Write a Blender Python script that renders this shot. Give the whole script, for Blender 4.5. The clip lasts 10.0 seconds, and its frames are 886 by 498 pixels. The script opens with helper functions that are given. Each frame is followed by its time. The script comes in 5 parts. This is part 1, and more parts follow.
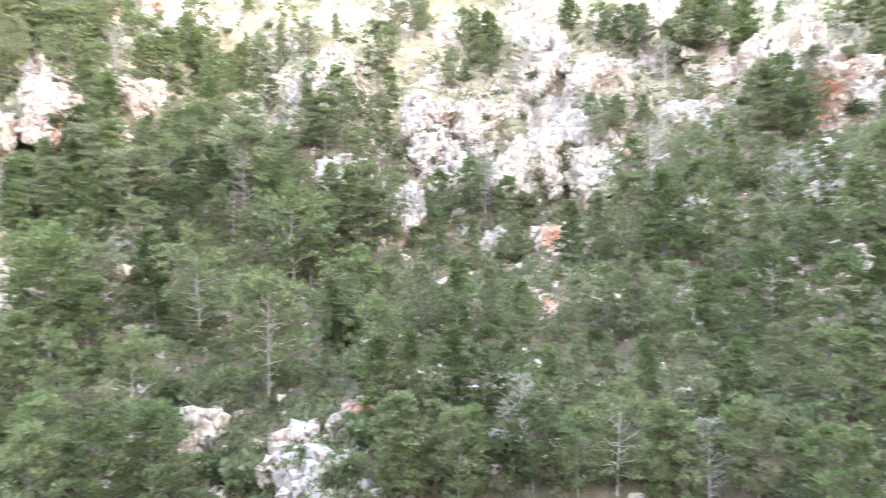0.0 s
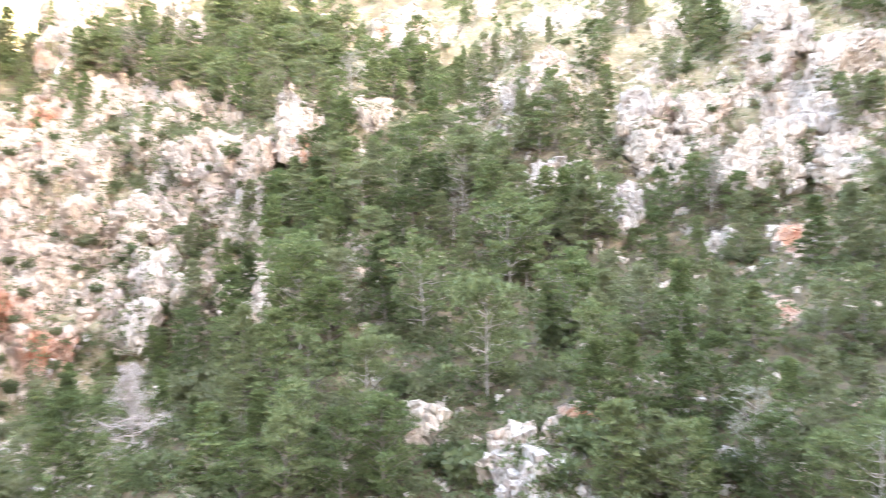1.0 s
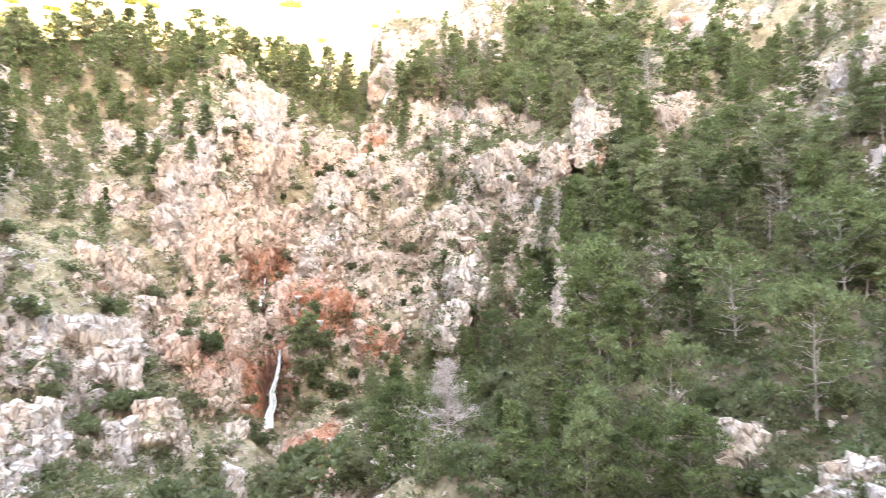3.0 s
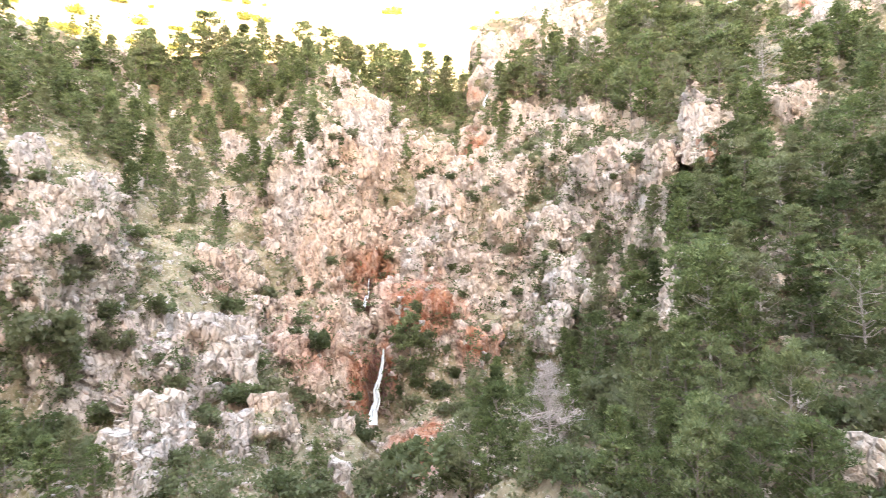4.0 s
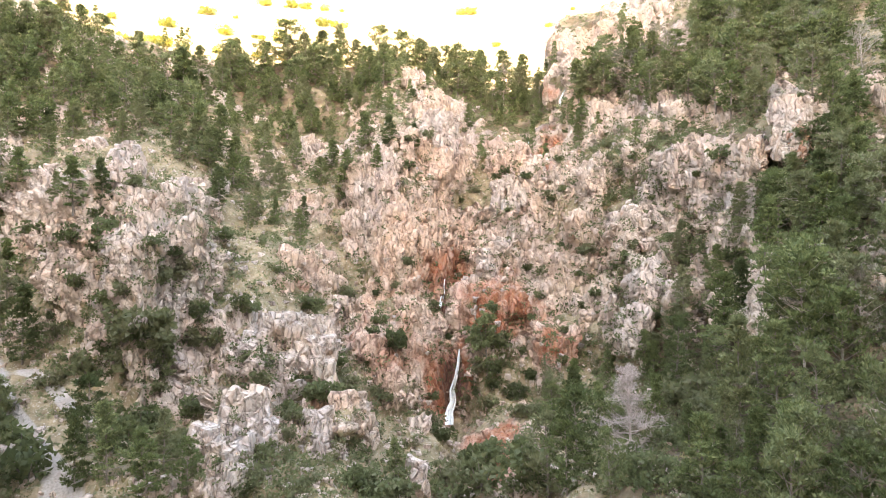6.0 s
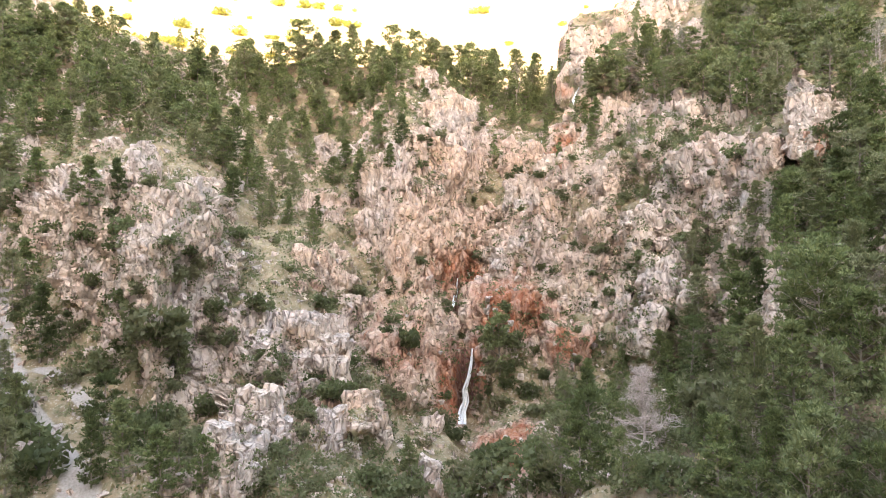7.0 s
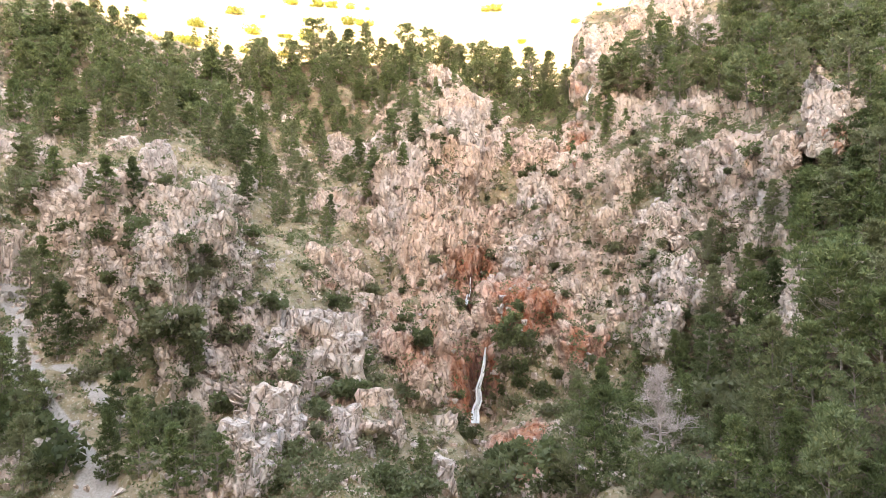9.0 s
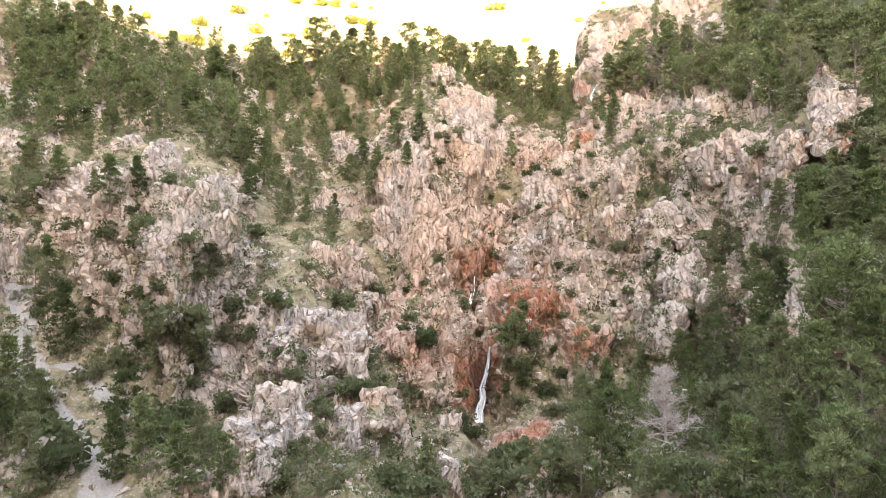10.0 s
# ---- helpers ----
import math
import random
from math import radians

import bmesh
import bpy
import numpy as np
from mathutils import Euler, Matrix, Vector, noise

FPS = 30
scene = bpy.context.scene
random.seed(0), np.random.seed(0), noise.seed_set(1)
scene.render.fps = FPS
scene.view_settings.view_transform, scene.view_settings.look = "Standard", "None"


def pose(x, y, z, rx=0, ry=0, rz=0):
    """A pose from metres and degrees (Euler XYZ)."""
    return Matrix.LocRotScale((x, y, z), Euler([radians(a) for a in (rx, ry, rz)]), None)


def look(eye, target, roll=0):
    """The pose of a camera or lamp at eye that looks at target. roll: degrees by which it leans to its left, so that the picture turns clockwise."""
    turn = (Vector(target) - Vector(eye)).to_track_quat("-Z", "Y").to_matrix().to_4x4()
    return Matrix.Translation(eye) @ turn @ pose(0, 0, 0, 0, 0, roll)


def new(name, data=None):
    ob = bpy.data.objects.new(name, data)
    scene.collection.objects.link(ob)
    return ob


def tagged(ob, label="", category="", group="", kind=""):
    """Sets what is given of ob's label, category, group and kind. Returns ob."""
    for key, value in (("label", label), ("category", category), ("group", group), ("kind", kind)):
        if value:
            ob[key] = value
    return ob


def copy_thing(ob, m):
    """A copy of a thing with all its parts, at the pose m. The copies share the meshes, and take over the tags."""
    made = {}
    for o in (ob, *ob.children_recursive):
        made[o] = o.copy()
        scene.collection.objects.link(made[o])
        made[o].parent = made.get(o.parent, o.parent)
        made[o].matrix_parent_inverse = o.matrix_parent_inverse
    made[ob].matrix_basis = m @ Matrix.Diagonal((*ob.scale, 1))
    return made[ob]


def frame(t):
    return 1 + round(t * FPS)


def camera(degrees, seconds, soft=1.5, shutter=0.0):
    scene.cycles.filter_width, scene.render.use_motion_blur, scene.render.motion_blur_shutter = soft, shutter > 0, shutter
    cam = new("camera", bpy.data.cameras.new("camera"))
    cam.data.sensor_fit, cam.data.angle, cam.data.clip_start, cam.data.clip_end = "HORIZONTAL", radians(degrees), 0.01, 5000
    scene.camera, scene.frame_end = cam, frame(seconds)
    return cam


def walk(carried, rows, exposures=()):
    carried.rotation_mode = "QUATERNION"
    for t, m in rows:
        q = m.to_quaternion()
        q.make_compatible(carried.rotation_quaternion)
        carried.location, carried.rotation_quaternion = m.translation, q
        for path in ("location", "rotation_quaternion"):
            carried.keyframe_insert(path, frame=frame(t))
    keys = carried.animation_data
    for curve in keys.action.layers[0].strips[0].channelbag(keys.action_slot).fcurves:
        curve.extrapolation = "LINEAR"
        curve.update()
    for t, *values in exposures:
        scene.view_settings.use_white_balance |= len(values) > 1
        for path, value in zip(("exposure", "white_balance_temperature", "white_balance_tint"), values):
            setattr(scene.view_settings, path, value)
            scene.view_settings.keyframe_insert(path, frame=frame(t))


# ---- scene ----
# A drone hangs in a rocky gorge and turns to its left, towards a waterfall, drifting about a metre sideways.
# Bearings are degrees to the left of north (+y) and elevations degrees above the level, both about the place where it starts;
# heights are metres from there.
cam = camera(67.87, 10.0, soft=0.7, shutter=0.5)
PATH = [(0.0, 0.0, 0.0, 0.0, 0.568, 1.015, -0.14),
        (0.5, 0.0, -0.01, 0.0, 9.036, 1.085, -0.02),
        (1.0, 0.0, -0.01, 0.01, 19.138, 1.245, 0.01),
        (1.5, -0.02, -0.01, 0.05, 26.172, 1.338, 0.05),
        (2.0, -0.09, 0.0, 0.09, 32.965, 1.435, 0.07),
        (2.5, -0.18, 0.01, 0.11, 38.924, 1.515, 0.066),
        (3.0, -0.24, 0.0, 0.11, 44.521, 1.613, 0.056),
        (3.2, -0.25, -0.02, 0.11, 46.4, 1.64, 0.05),
        (4.3, -0.27, -0.14, 0.12, 55.16, 1.735, 0.03),
        (4.5, -0.28, -0.16, 0.13, 56.206, 1.748, 0.025),
        (5.0, -0.32, -0.2, 0.167, 57.924, 1.751, -0.004),
        (5.5, -0.378, -0.228, 0.208, 58.897, 1.731, -0.02),
        (7.0, -0.514, -0.292, 0.284, 60.734, 1.626, -0.093),
        (7.5, -0.56, -0.315, 0.3, 61.076, 1.597, -0.124),
        (8.0, -0.63, -0.346, 0.315, 61.356, 1.567, -0.155),
        (8.5, -0.72, -0.389, 0.335, 61.561, 1.525, -0.175),
        (9.0, -0.822, -0.438, 0.357, 61.76, 1.477, -0.195),
        (9.5, -0.92, -0.484, 0.375, 61.915, 1.435, -0.215),
        (10.0, -1.018, -0.53, 0.391, 62.036, 1.387, -0.25)]
walk(cam, [(t, pose(x, y, z, 90 + pitch, roll, yaw)) for t, x, y, z, yaw, pitch, roll in PATH],
     exposures=[(0.0, 5.52, 7300, 11), (1.5, 5.32, 7800, 12), (3.0, 5.08, 8000, 12), (5.0, 4.78, 8300, 13), (7.0, 4.46, 8400, 14), (10.0, 4.41, 8400, 14)])

# ---- light: the gorge lies in shade, the slope beyond the rim in low sun
SUN_BEARING, SUN_HEIGHT = -120.0, 12.2
world = bpy.data.worlds.new("sky")
scene.world = world
world.use_nodes = True
sky = world.node_tree.nodes.new("ShaderNodeTexSky")
sky.sky_type, sky.sun_disc = "NISHITA", False
sky.sun_elevation, sky.sun_rotation = radians(SUN_HEIGHT), radians(-SUN_BEARING)
sky.air_density, sky.dust_density = 1.0, 1.5
world.node_tree.nodes["Background"].inputs[1].default_value = 0.15
world.node_tree.links.new(sky.outputs[0], world.node_tree.nodes["Background"].inputs[0])
sun = new("sun", bpy.data.lights.new("sun", "SUN"))
sun.data.energy, sun.data.angle, sun.data.color = 2.0, radians(0.5), (1.0, 0.93, 0.80)
sun.matrix_world = look((math.sin(radians(-SUN_BEARING)) * 60, math.cos(radians(SUN_BEARING)) * 60, 60 * math.tan(radians(SUN_HEIGHT))), (0, 0, 0))


# ---- materials
class Nodes:
    """Short hand for a node material."""

    def __init__(self, name, rough=0.9):
        self.mat = bpy.data.materials.new(name)
        self.mat.use_nodes = True
        self.tree = self.mat.node_tree
        self.bsdf = self.tree.nodes["Principled BSDF"]
        self.bsdf.inputs["Roughness"].default_value = rough
        self.bsdf.inputs["Specular IOR Level"].default_value = 0.25

    def put(self, socket, value):
        if hasattr(value, "links"):
            self.tree.links.new(value, socket)
        else:
            socket.default_value = (*value, 1.0) if isinstance(value, tuple) and len(value) == 3 and socket.type == "RGBA" else value

    def place(self, stretch=(1, 1, 1), own=False):
        node = self.tree.nodes.new("ShaderNodeTexCoord") if own else self.tree.nodes.new("ShaderNodeNewGeometry")
        scaled = self.tree.nodes.new("ShaderNodeVectorMath")
        scaled.operation = "MULTIPLY"
        self.put(scaled.inputs[0], node.outputs["Object" if own else "Position"])
        scaled.inputs[1].default_value = stretch
        return scaled.outputs[0]

    def grain(self, scale, detail=5.0, where=None, rough=0.55):
        node = self.tree.nodes.new("ShaderNodeTexNoise")
        node.inputs["Scale"].default_value, node.inputs["Detail"].default_value = scale, detail
        node.inputs["Roughness"].default_value = rough
        self.put(node.inputs["Vector"], where if where is not None else self.place())
        return node.outputs["Fac"]

    def cells(self, scale, where=None, feature="DISTANCE_TO_EDGE"):
        node = self.tree.nodes.new("ShaderNodeTexVoronoi")
        node.feature = feature
        node.inputs["Scale"].default_value = scale
        self.put(node.inputs["Vector"], where if where is not None else self.place())
        return node.outputs["Distance"] if feature == "DISTANCE_TO_EDGE" else node.outputs["Color"]

    def ramp(self, value, low, high, to_low=0.0, to_high=1.0):
        node = self.tree.nodes.new("ShaderNodeMapRange")
        self.put(node.inputs["Value"], value)
        for key, v in (("From Min", low), ("From Max", high), ("To Min", to_low), ("To Max", to_high)):
            node.inputs[key].default_value = v
        return node.outputs[0]

    def mix(self, factor, a, b, how="MIX"):
        node = self.tree.nodes.new("ShaderNodeMix")
        node.data_type, node.blend_type = "RGBA", how
        self.put(node.inputs["Factor"], factor)
        self.put(node.inputs[6], a)
        self.put(node.inputs[7], b)
        return node.outputs[2]

    def times(self, a, b, how="MULTIPLY"):
        node = self.tree.nodes.new("ShaderNodeMath")
        node.operation, node.use_clamp = how, False
        self.put(node.inputs[0], a)
        self.put(node.inputs[1], b)
        return node.outputs[0]

    def attribute(self, name):
        node = self.tree.nodes.new("ShaderNodeAttribute")
        node.attribute_name = name
        return node.outputs["Fac"]

    def chance(self, island=False):
        if island:
            return self.tree.nodes.new("ShaderNodeNewGeometry").outputs["Random Per Island"]
        return self.tree.nodes.new("ShaderNodeObjectInfo").outputs["Random"]

    def bump(self, height, depth, strength=1.0, under=None):
        node = self.tree.nodes.new("ShaderNodeBump")
        node.inputs["Strength"].default_value, node.inputs["Distance"].default_value = strength, depth
        self.put(node.inputs["Height"], height)
        if under is not None:
            self.put(node.inputs["Normal"], under)
        return node.outputs[0]

    def done(self, colour, normal=None):
        self.put(self.bsdf.inputs["Base Color"], colour)
        if normal is not None:
            self.put(self.bsdf.inputs["Normal"], normal)
        return self.mat


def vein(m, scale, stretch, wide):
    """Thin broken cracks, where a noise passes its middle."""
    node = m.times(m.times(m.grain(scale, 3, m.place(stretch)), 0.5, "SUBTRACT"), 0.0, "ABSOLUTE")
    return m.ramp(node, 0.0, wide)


def limestone(m, tinted=False):
    """Pale limestone, pinkish where iron tints it, with ochre, lilac grey and dark lichen; shade of cracks is painted
    in.
    """
    big = m.ramp(m.grain(0.06, 4), 0.42, 0.60)
    warm = m.ramp(m.grain(0.13, 5, rough=0.65), 0.52, 0.66)
    streak = m.ramp(m.grain(0.40, 5, m.place((1, 1, 0.35)), 0.65), 0.44, 0.64)
    fleck = m.ramp(m.grain(0.8, 8, rough=0.74), 0.56, 0.68)
    c = m.mix(big, (0.57, 0.418, 0.335), (0.49, 0.388, 0.345))
    if tinted:
        c = m.mix(m.times(m.attribute("tint"), 0.8), c, (0.60, 0.370, 0.262))
    c = m.mix(m.times(warm, 0.6), c, (0.49, 0.315, 0.205))
    c = m.mix(m.times(streak, 0.35), c, (0.69, 0.555, 0.465))
    c = m.mix(m.times(fleck, 0.32), c, (0.20, 0.17, 0.135))
    # the shade of deep cracks, painted into the colour as thin dark lines
    crack_shade = m.ramp(vein(m, 0.42, (1, 1, 0.55), 0.022), 0.0, 1.0, 0.5, 0.0)
    return m.mix(crack_shade, c, (0.15, 0.115, 0.09))


def rock_relief(m, plain=0.0):
    """Knobs between cracks, cracks and pits; plain: where there are no cracks."""
    shaken = m.tree.nodes.new("ShaderNodeVectorMath")
    shaken.operation = "ADD"
    wobble = m.tree.nodes.new("ShaderNodeTexNoise")
    wobble.inputs["Scale"].default_value, wobble.inputs["Detail"].default_value = 0.7, 3.0
    m.put(wobble.inputs["Vector"], m.place())
    m.put(shaken.inputs[0], m.place((1, 1, 0.42)))
    m.put(shaken.inputs[1], wobble.outputs["Color"])
    knobs = m.ramp(m.cells(0.85, shaken.outputs[0]), 0.0, 0.16)
    small = m.ramp(m.cells(2.1, shaken.outputs[0]), 0.0, 0.14)
    first = m.bump(m.grain(2.6, 6, rough=0.65), 0.16, 0.8)
    second = m.bump(m.times(knobs, plain, "MAXIMUM"), 0.40, 1.0, first)
    return m.bump(m.times(small, plain, "MAXIMUM"), 0.10, 0.6, second)


def stone_material():
    m = Nodes("limestone", 0.92)
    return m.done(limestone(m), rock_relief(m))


def water_material():
    m = Nodes("falling_water", 0.25)
    return m.done(m.mix(m.ramp(m.grain(3.0, 4, m.place((1, 1, 0.25))), 0.35, 0.65), (0.70, 0.71, 0.73), (0.92, 0.92, 0.92)), m.bump(m.grain(5, 4, m.place((1, 1, 0.3))), 0.1))


def ground_material():
    m = Nodes("rock_and_soil", 0.95)
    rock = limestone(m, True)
    rust = m.mix(m.ramp(m.grain(0.7, 6, rough=0.7), 0.35, 0.65), (0.36, 0.105, 0.055), (0.44, 0.205, 0.115))
    patchy = m.ramp(m.grain(0.55, 6, m.place((1, 1, 0.35)), 0.65), 0.34, 0.54, 0.5, 1.0)
    rock = m.mix(m.times(m.attribute("rust"), patchy), rock, rust)
    soil = m.mix(m.ramp(m.grain(0.35, 6, rough=0.7), 0.38, 0.62), (0.175, 0.122, 0.072), (0.315, 0.230, 0.145))
    soil = m.mix(m.ramp(m.grain(0.9, 7, rough=0.75), 0.50, 0.62), soil, (0.125, 0.115, 0.055))
    soil = m.mix(m.ramp(m.grain(2.4, 4, rough=0.75), 0.56, 0.64), soil, (0.42, 0.345, 0.28))
    shed = m.mix(m.ramp(m.grain(0.5, 6, rough=0.7), 0.4, 0.62), (0.075, 0.055, 0.035), (0.17, 0.115, 0.07))
    soil = m.mix(m.ramp(m.times(m.attribute("litter"), m.ramp(m.grain(0.25, 5), 0.3, 0.7, -0.4, 0.4), "ADD"), 0.3, 0.7), soil, shed)
    edge = m.ramp(m.times(m.attribute("soil"), m.ramp(m.grain(0.8, 6, rough=0.7), 0.3, 0.7, -0.35, 0.35), "ADD"), 0.4, 0.6)
    c = m.mix(edge, rock, soil)
    gravel = m.mix(m.ramp(m.grain(4.0, 5), 0.35, 0.65), (0.29, 0.235, 0.20), (0.40, 0.335, 0.295))
    c = m.mix(m.ramp(m.attribute("trail"), 0.45, 0.6), c, gravel)
    wet = m.ramp(m.times(m.attribute("wet"), m.ramp(m.grain(0.9, 5), 0.3, 0.7, -0.3, 0.3), "ADD"), 0.35, 0.7)
    c = m.mix(m.times(wet, 0.85), c, (0.13, 0.045, 0.03))
    m.put(m.bsdf.inputs["Roughness"], m.ramp(wet, 0.0, 1.0, 0.95, 0.35))
    return m.done(c, rock_relief(m, edge))


def needle_material(name, dark, light, tired, glow=0.38, wood=False):
    """Foliage: each spray its own green, some trees tired, light passing through the needles; wood: many plants in one mesh."""
    m = Nodes(name, 0.75)
    c = m.mix(m.chance(True), dark, light)
    own = m.ramp(m.grain(0.16, 2), 0.3, 0.7) if wood else m.chance()
    c = m.mix(m.ramp(own, 0.35, 1.0, 0.0, 0.8), c, tired)
    c = m.mix(m.ramp(own, 0.0, 0.4, 0.75, 0.0), c, tuple(v * 0.45 for v in dark))
    m.bsdf.inputs["Specular IOR Level"].default_value = 0.2
    m.put(m.bsdf.inputs["Base Color"], c)
    thin = m.tree.nodes.new("ShaderNodeBsdfTranslucent")
    m.put(thin.inputs["Color"], m.mix(0.5, c, (0.30, 0.31, 0.10)))
    both = m.tree.nodes.new("ShaderNodeMixShader")
    both.inputs[0].default_value = glow
    m.tree.links.new(m.bsdf.outputs[0], both.inputs[1])
    m.tree.links.new(thin.outputs[0], both.inputs[2])
    m.tree.links.new(both.outputs[0], m.tree.nodes["Material Output"].inputs["Surface"])
    return m.mat


def bark_material(name, a, b):
    m = Nodes(name, 0.95)
    return m.done(m.mix(m.ramp(m.grain(6, 5, m.place((1, 1, 0.3))), 0.35, 0.65), a, b), m.bump(m.grain(14, 4), 0.05))


GROUND = ground_material()
STONE = stone_material()
WATER = water_material()
NEEDLES = needle_material("pine_needles", (0.058, 0.080, 0.032), (0.232, 0.258, 0.104), (0.200, 0.182, 0.112), 0.24)
WOOD_NEEDLES = needle_material("wood_needles", (0.058, 0.080, 0.032), (0.232, 0.258, 0.104), (0.200, 0.182, 0.112), 0.24, True)
DEAD_NEEDLES = needle_material("dry_needles", (0.22, 0.185, 0.165), (0.40, 0.34, 0.31), (0.30, 0.24, 0.19))
LEAVES = needle_material("shrub_leaves", (0.070, 0.086, 0.044), (0.175, 0.185, 0.095), (0.185, 0.155, 0.105))
LOW_LEAVES = needle_material("scrub_leaves", (0.070, 0.086, 0.044), (0.175, 0.185, 0.095), (0.185, 0.155, 0.105), 0.38, True)
GRASS = needle_material("dry_grass", (0.19, 0.145, 0.075), (0.37, 0.285, 0.170), (0.31, 0.24, 0.13))
# shrub leaves again, their colour brightened and yellowed to look lit by the sun
SUNLIT_LEAVES = needle_material("sunlit_leaves", (0.10, 0.11, 0.02), (0.25, 0.24, 0.05), (0.26, 0.20, 0.04), 0.3)
BARK = bark_material("pine_bark", (0.17, 0.125, 0.10), (0.30, 0.24, 0.20))
GREY_WOOD = bark_material("weathered_wood", (0.38, 0.295, 0.26), (0.58, 0.465, 0.42))


# ---- the ground: one sheet, shaped as sections through the gorge at a few bearings
# -- terrain begins
def lattice(i, j, k, seed):
    """A repeatable chance number for each whole-numbered place."""
    with np.errstate(over="ignore"):
        h = (i.astype(np.int64) * 73856093) ^ (j.astype(np.int64) * 19349663) ^ (k.astype(np.int64) * 83492791) ^ (seed * 2654435761)
        h = (h ^ (h >> 13)) * 1274126177 & 0x7FFFFFFF
        h = (h ^ (h >> 15)) * 374761393 & 0x7FFFFFFF
    return ((h ^ (h >> 11)) & 0xFFFF) / 65535.0


def smooth_noise(p, seed=0):
    """Value noise, 0 to 1, at the rows of p."""
    c = np.floor(p)
    f = p - c
    f = f * f * f * (f * (f * 6 - 15) + 10)
    total = 0.0
    for a in (0, 1):
        for b in (0, 1):
            for d in (0, 1):
                w = (f[:, 0] if a else 1 - f[:, 0]) * (f[:, 1] if b else 1 - f[:, 1]) * (f[:, 2] if d else 1 - f[:, 2])
                total = total + w * lattice(c[:, 0] + a, c[:, 1] + b, c[:, 2] + d, seed)
    return total


def fractal(p, octaves, seed=0, gain=0.5):
    total, size, most = 0.0, 1.0, 0.0
    for o in range(octaves):
        total = total + size * smooth_noise(p * 2.0 ** o, seed + o)
        most, size = most + size, size * gain
    return total / most


def blocks(p, seed=0, slant=1.0):
    """Broken rock: how far the block that a place lies in stands out, with its slanting face, and how deep in its joint it lies."""
    c = np.floor(p)
    best, second, value = np.full(len(p), 9.0), np.full(len(p), 9.0), np.zeros(len(p))
    for a in (-1, 0, 1):
        for b in (-1, 0, 1):
            for d in (-1, 0, 1):
                i, j, k = c[:, 0] + a, c[:, 1] + b, c[:, 2] + d
                u, v, w = lattice(i, j, k, seed), lattice(i, j, k, seed + 1), lattice(i, j, k, seed + 2)
                x, y, z = p[:, 0] - i - u, p[:, 1] - j - v, p[:, 2] - k - w
                dist = x * x + y * y + z * z
                near = dist < best
                second = np.where(near, best, np.minimum(second, dist))
                q = lattice(i, j, k, seed + 3)
                face = q - 0.5 + slant * (x * (v - 0.5) + y * (w - 0.5) + z * (u - 0.5)) * 1.2
                value = np.where(near, face, value)
                best = np.where(near, dist, best)
    joint = np.clip((np.sqrt(second) - np.sqrt(best)) / 0.22, 0, 1)
    return value, joint * (2 - joint) + 0.5 * (1 - np.clip(best, 0, 1))


# bearing of each section, then distance and height of its foot, base, face, brow, shelf, rim, back and far crest
# the walls behind the drone are unseen, added this high to block the sun
BEARING = [-180, -140, -100, -60, -40, -30, -20, -10, 0, 10, 20, 32, 40, 47, 52.5, 55.5, 58.5, 61, 64, 69, 76, 85, 95, 108, 130, 180]
FOOT_R = [55, 55, 52, 50, 50, 50, 50, 50, 50, 50, 52, 54, 58, 62, 66, 69, 70, 70, 70, 68, 68, 72, 75, 72, 60, 55]
FOOT_Z = [-24, -22, -20, -19, -18, -18, -18, -18, -18, -18, -19, -20, -21, -23, -27, -31, -33, -31, -28, -24, -24, -25, -27, -28, -28, -24]
BASE_R = [85, 85, 85, 80, 78, 78, 75, 72, 72, 72, 75, 85, 100, 112, 118, 119, 122, 116, 112, 95, 85, 100, 115, 110, 95, 85]
BASE_Z = [-5, -5, -5, -6, -4, -4, -5, -8, -10, -11, -8, -5, -15, -21, -22, -23, -28.5, -25, -24, -20, -18, -14, -15, -14, -10, -5]
FACE_R = [125, 125, 120, 115, 112, 110, 105, 102, 100, 98, 100, 112, 118, 128, 132, 133, 125.5, 132, 135, 126, 98, 112, 135, 135, 130, 125]
FACE_Z = [25, 25, 16, 8, 10, 10, 8, 6, 0, 0, 3, 10, 0, -2, -4, -5, -16.5, -6, -2, -14, -9, 0, -1, 2, 15, 25]
BROW_R = [170, 170, 155, 140, 136, 134, 132, 122, 128, 122, 130, 132, 140, 148, 150, 152, 150, 156, 160, 158, 146, 125, 155, 160, 165, 170]
BROW_Z = [70, 70, 48, 25, 26, 25, 29, 23, 26, 23, 23, 27, 25, 24, 14, 10, 6, 22, 36, 21, 13, 14, 16, 25, 50, 70]
SHELF_R = [215, 215, 195, 172, 155, 150, 158, 145, 155, 138, 155, 155, 160, 170, 172, 180, 186, 182, 180, 185, 180, 170, 195, 205, 210, 215]
SHELF_Z = [120, 120, 85, 48, 46, 42, 50, 49, 47, 41, 40, 39, 37, 36, 29, 35, 41, 44, 46, 36, 30, 33, 39, 55, 95, 120]
RIM_R = [270, 270, 260, 240, 235, 235, 235, 230, 230, 230, 230, 225, 215, 218, 212, 214, 215, 215, 215, 214, 214, 220, 240, 250, 260, 270]
RIM_Z = [185, 195, 175, 130, 116, 113, 115, 116, 116, 112, 106, 96, 80, 68, 55, 57, 62, 65, 66, 66, 66, 68, 92, 112, 145, 185]
BACK_R = [350, 350, 340, 330, 320, 320, 320, 320, 320, 320, 320, 310, 280, 250, 245, 250, 255, 260, 260, 260, 260, 265, 290, 320, 340, 350]
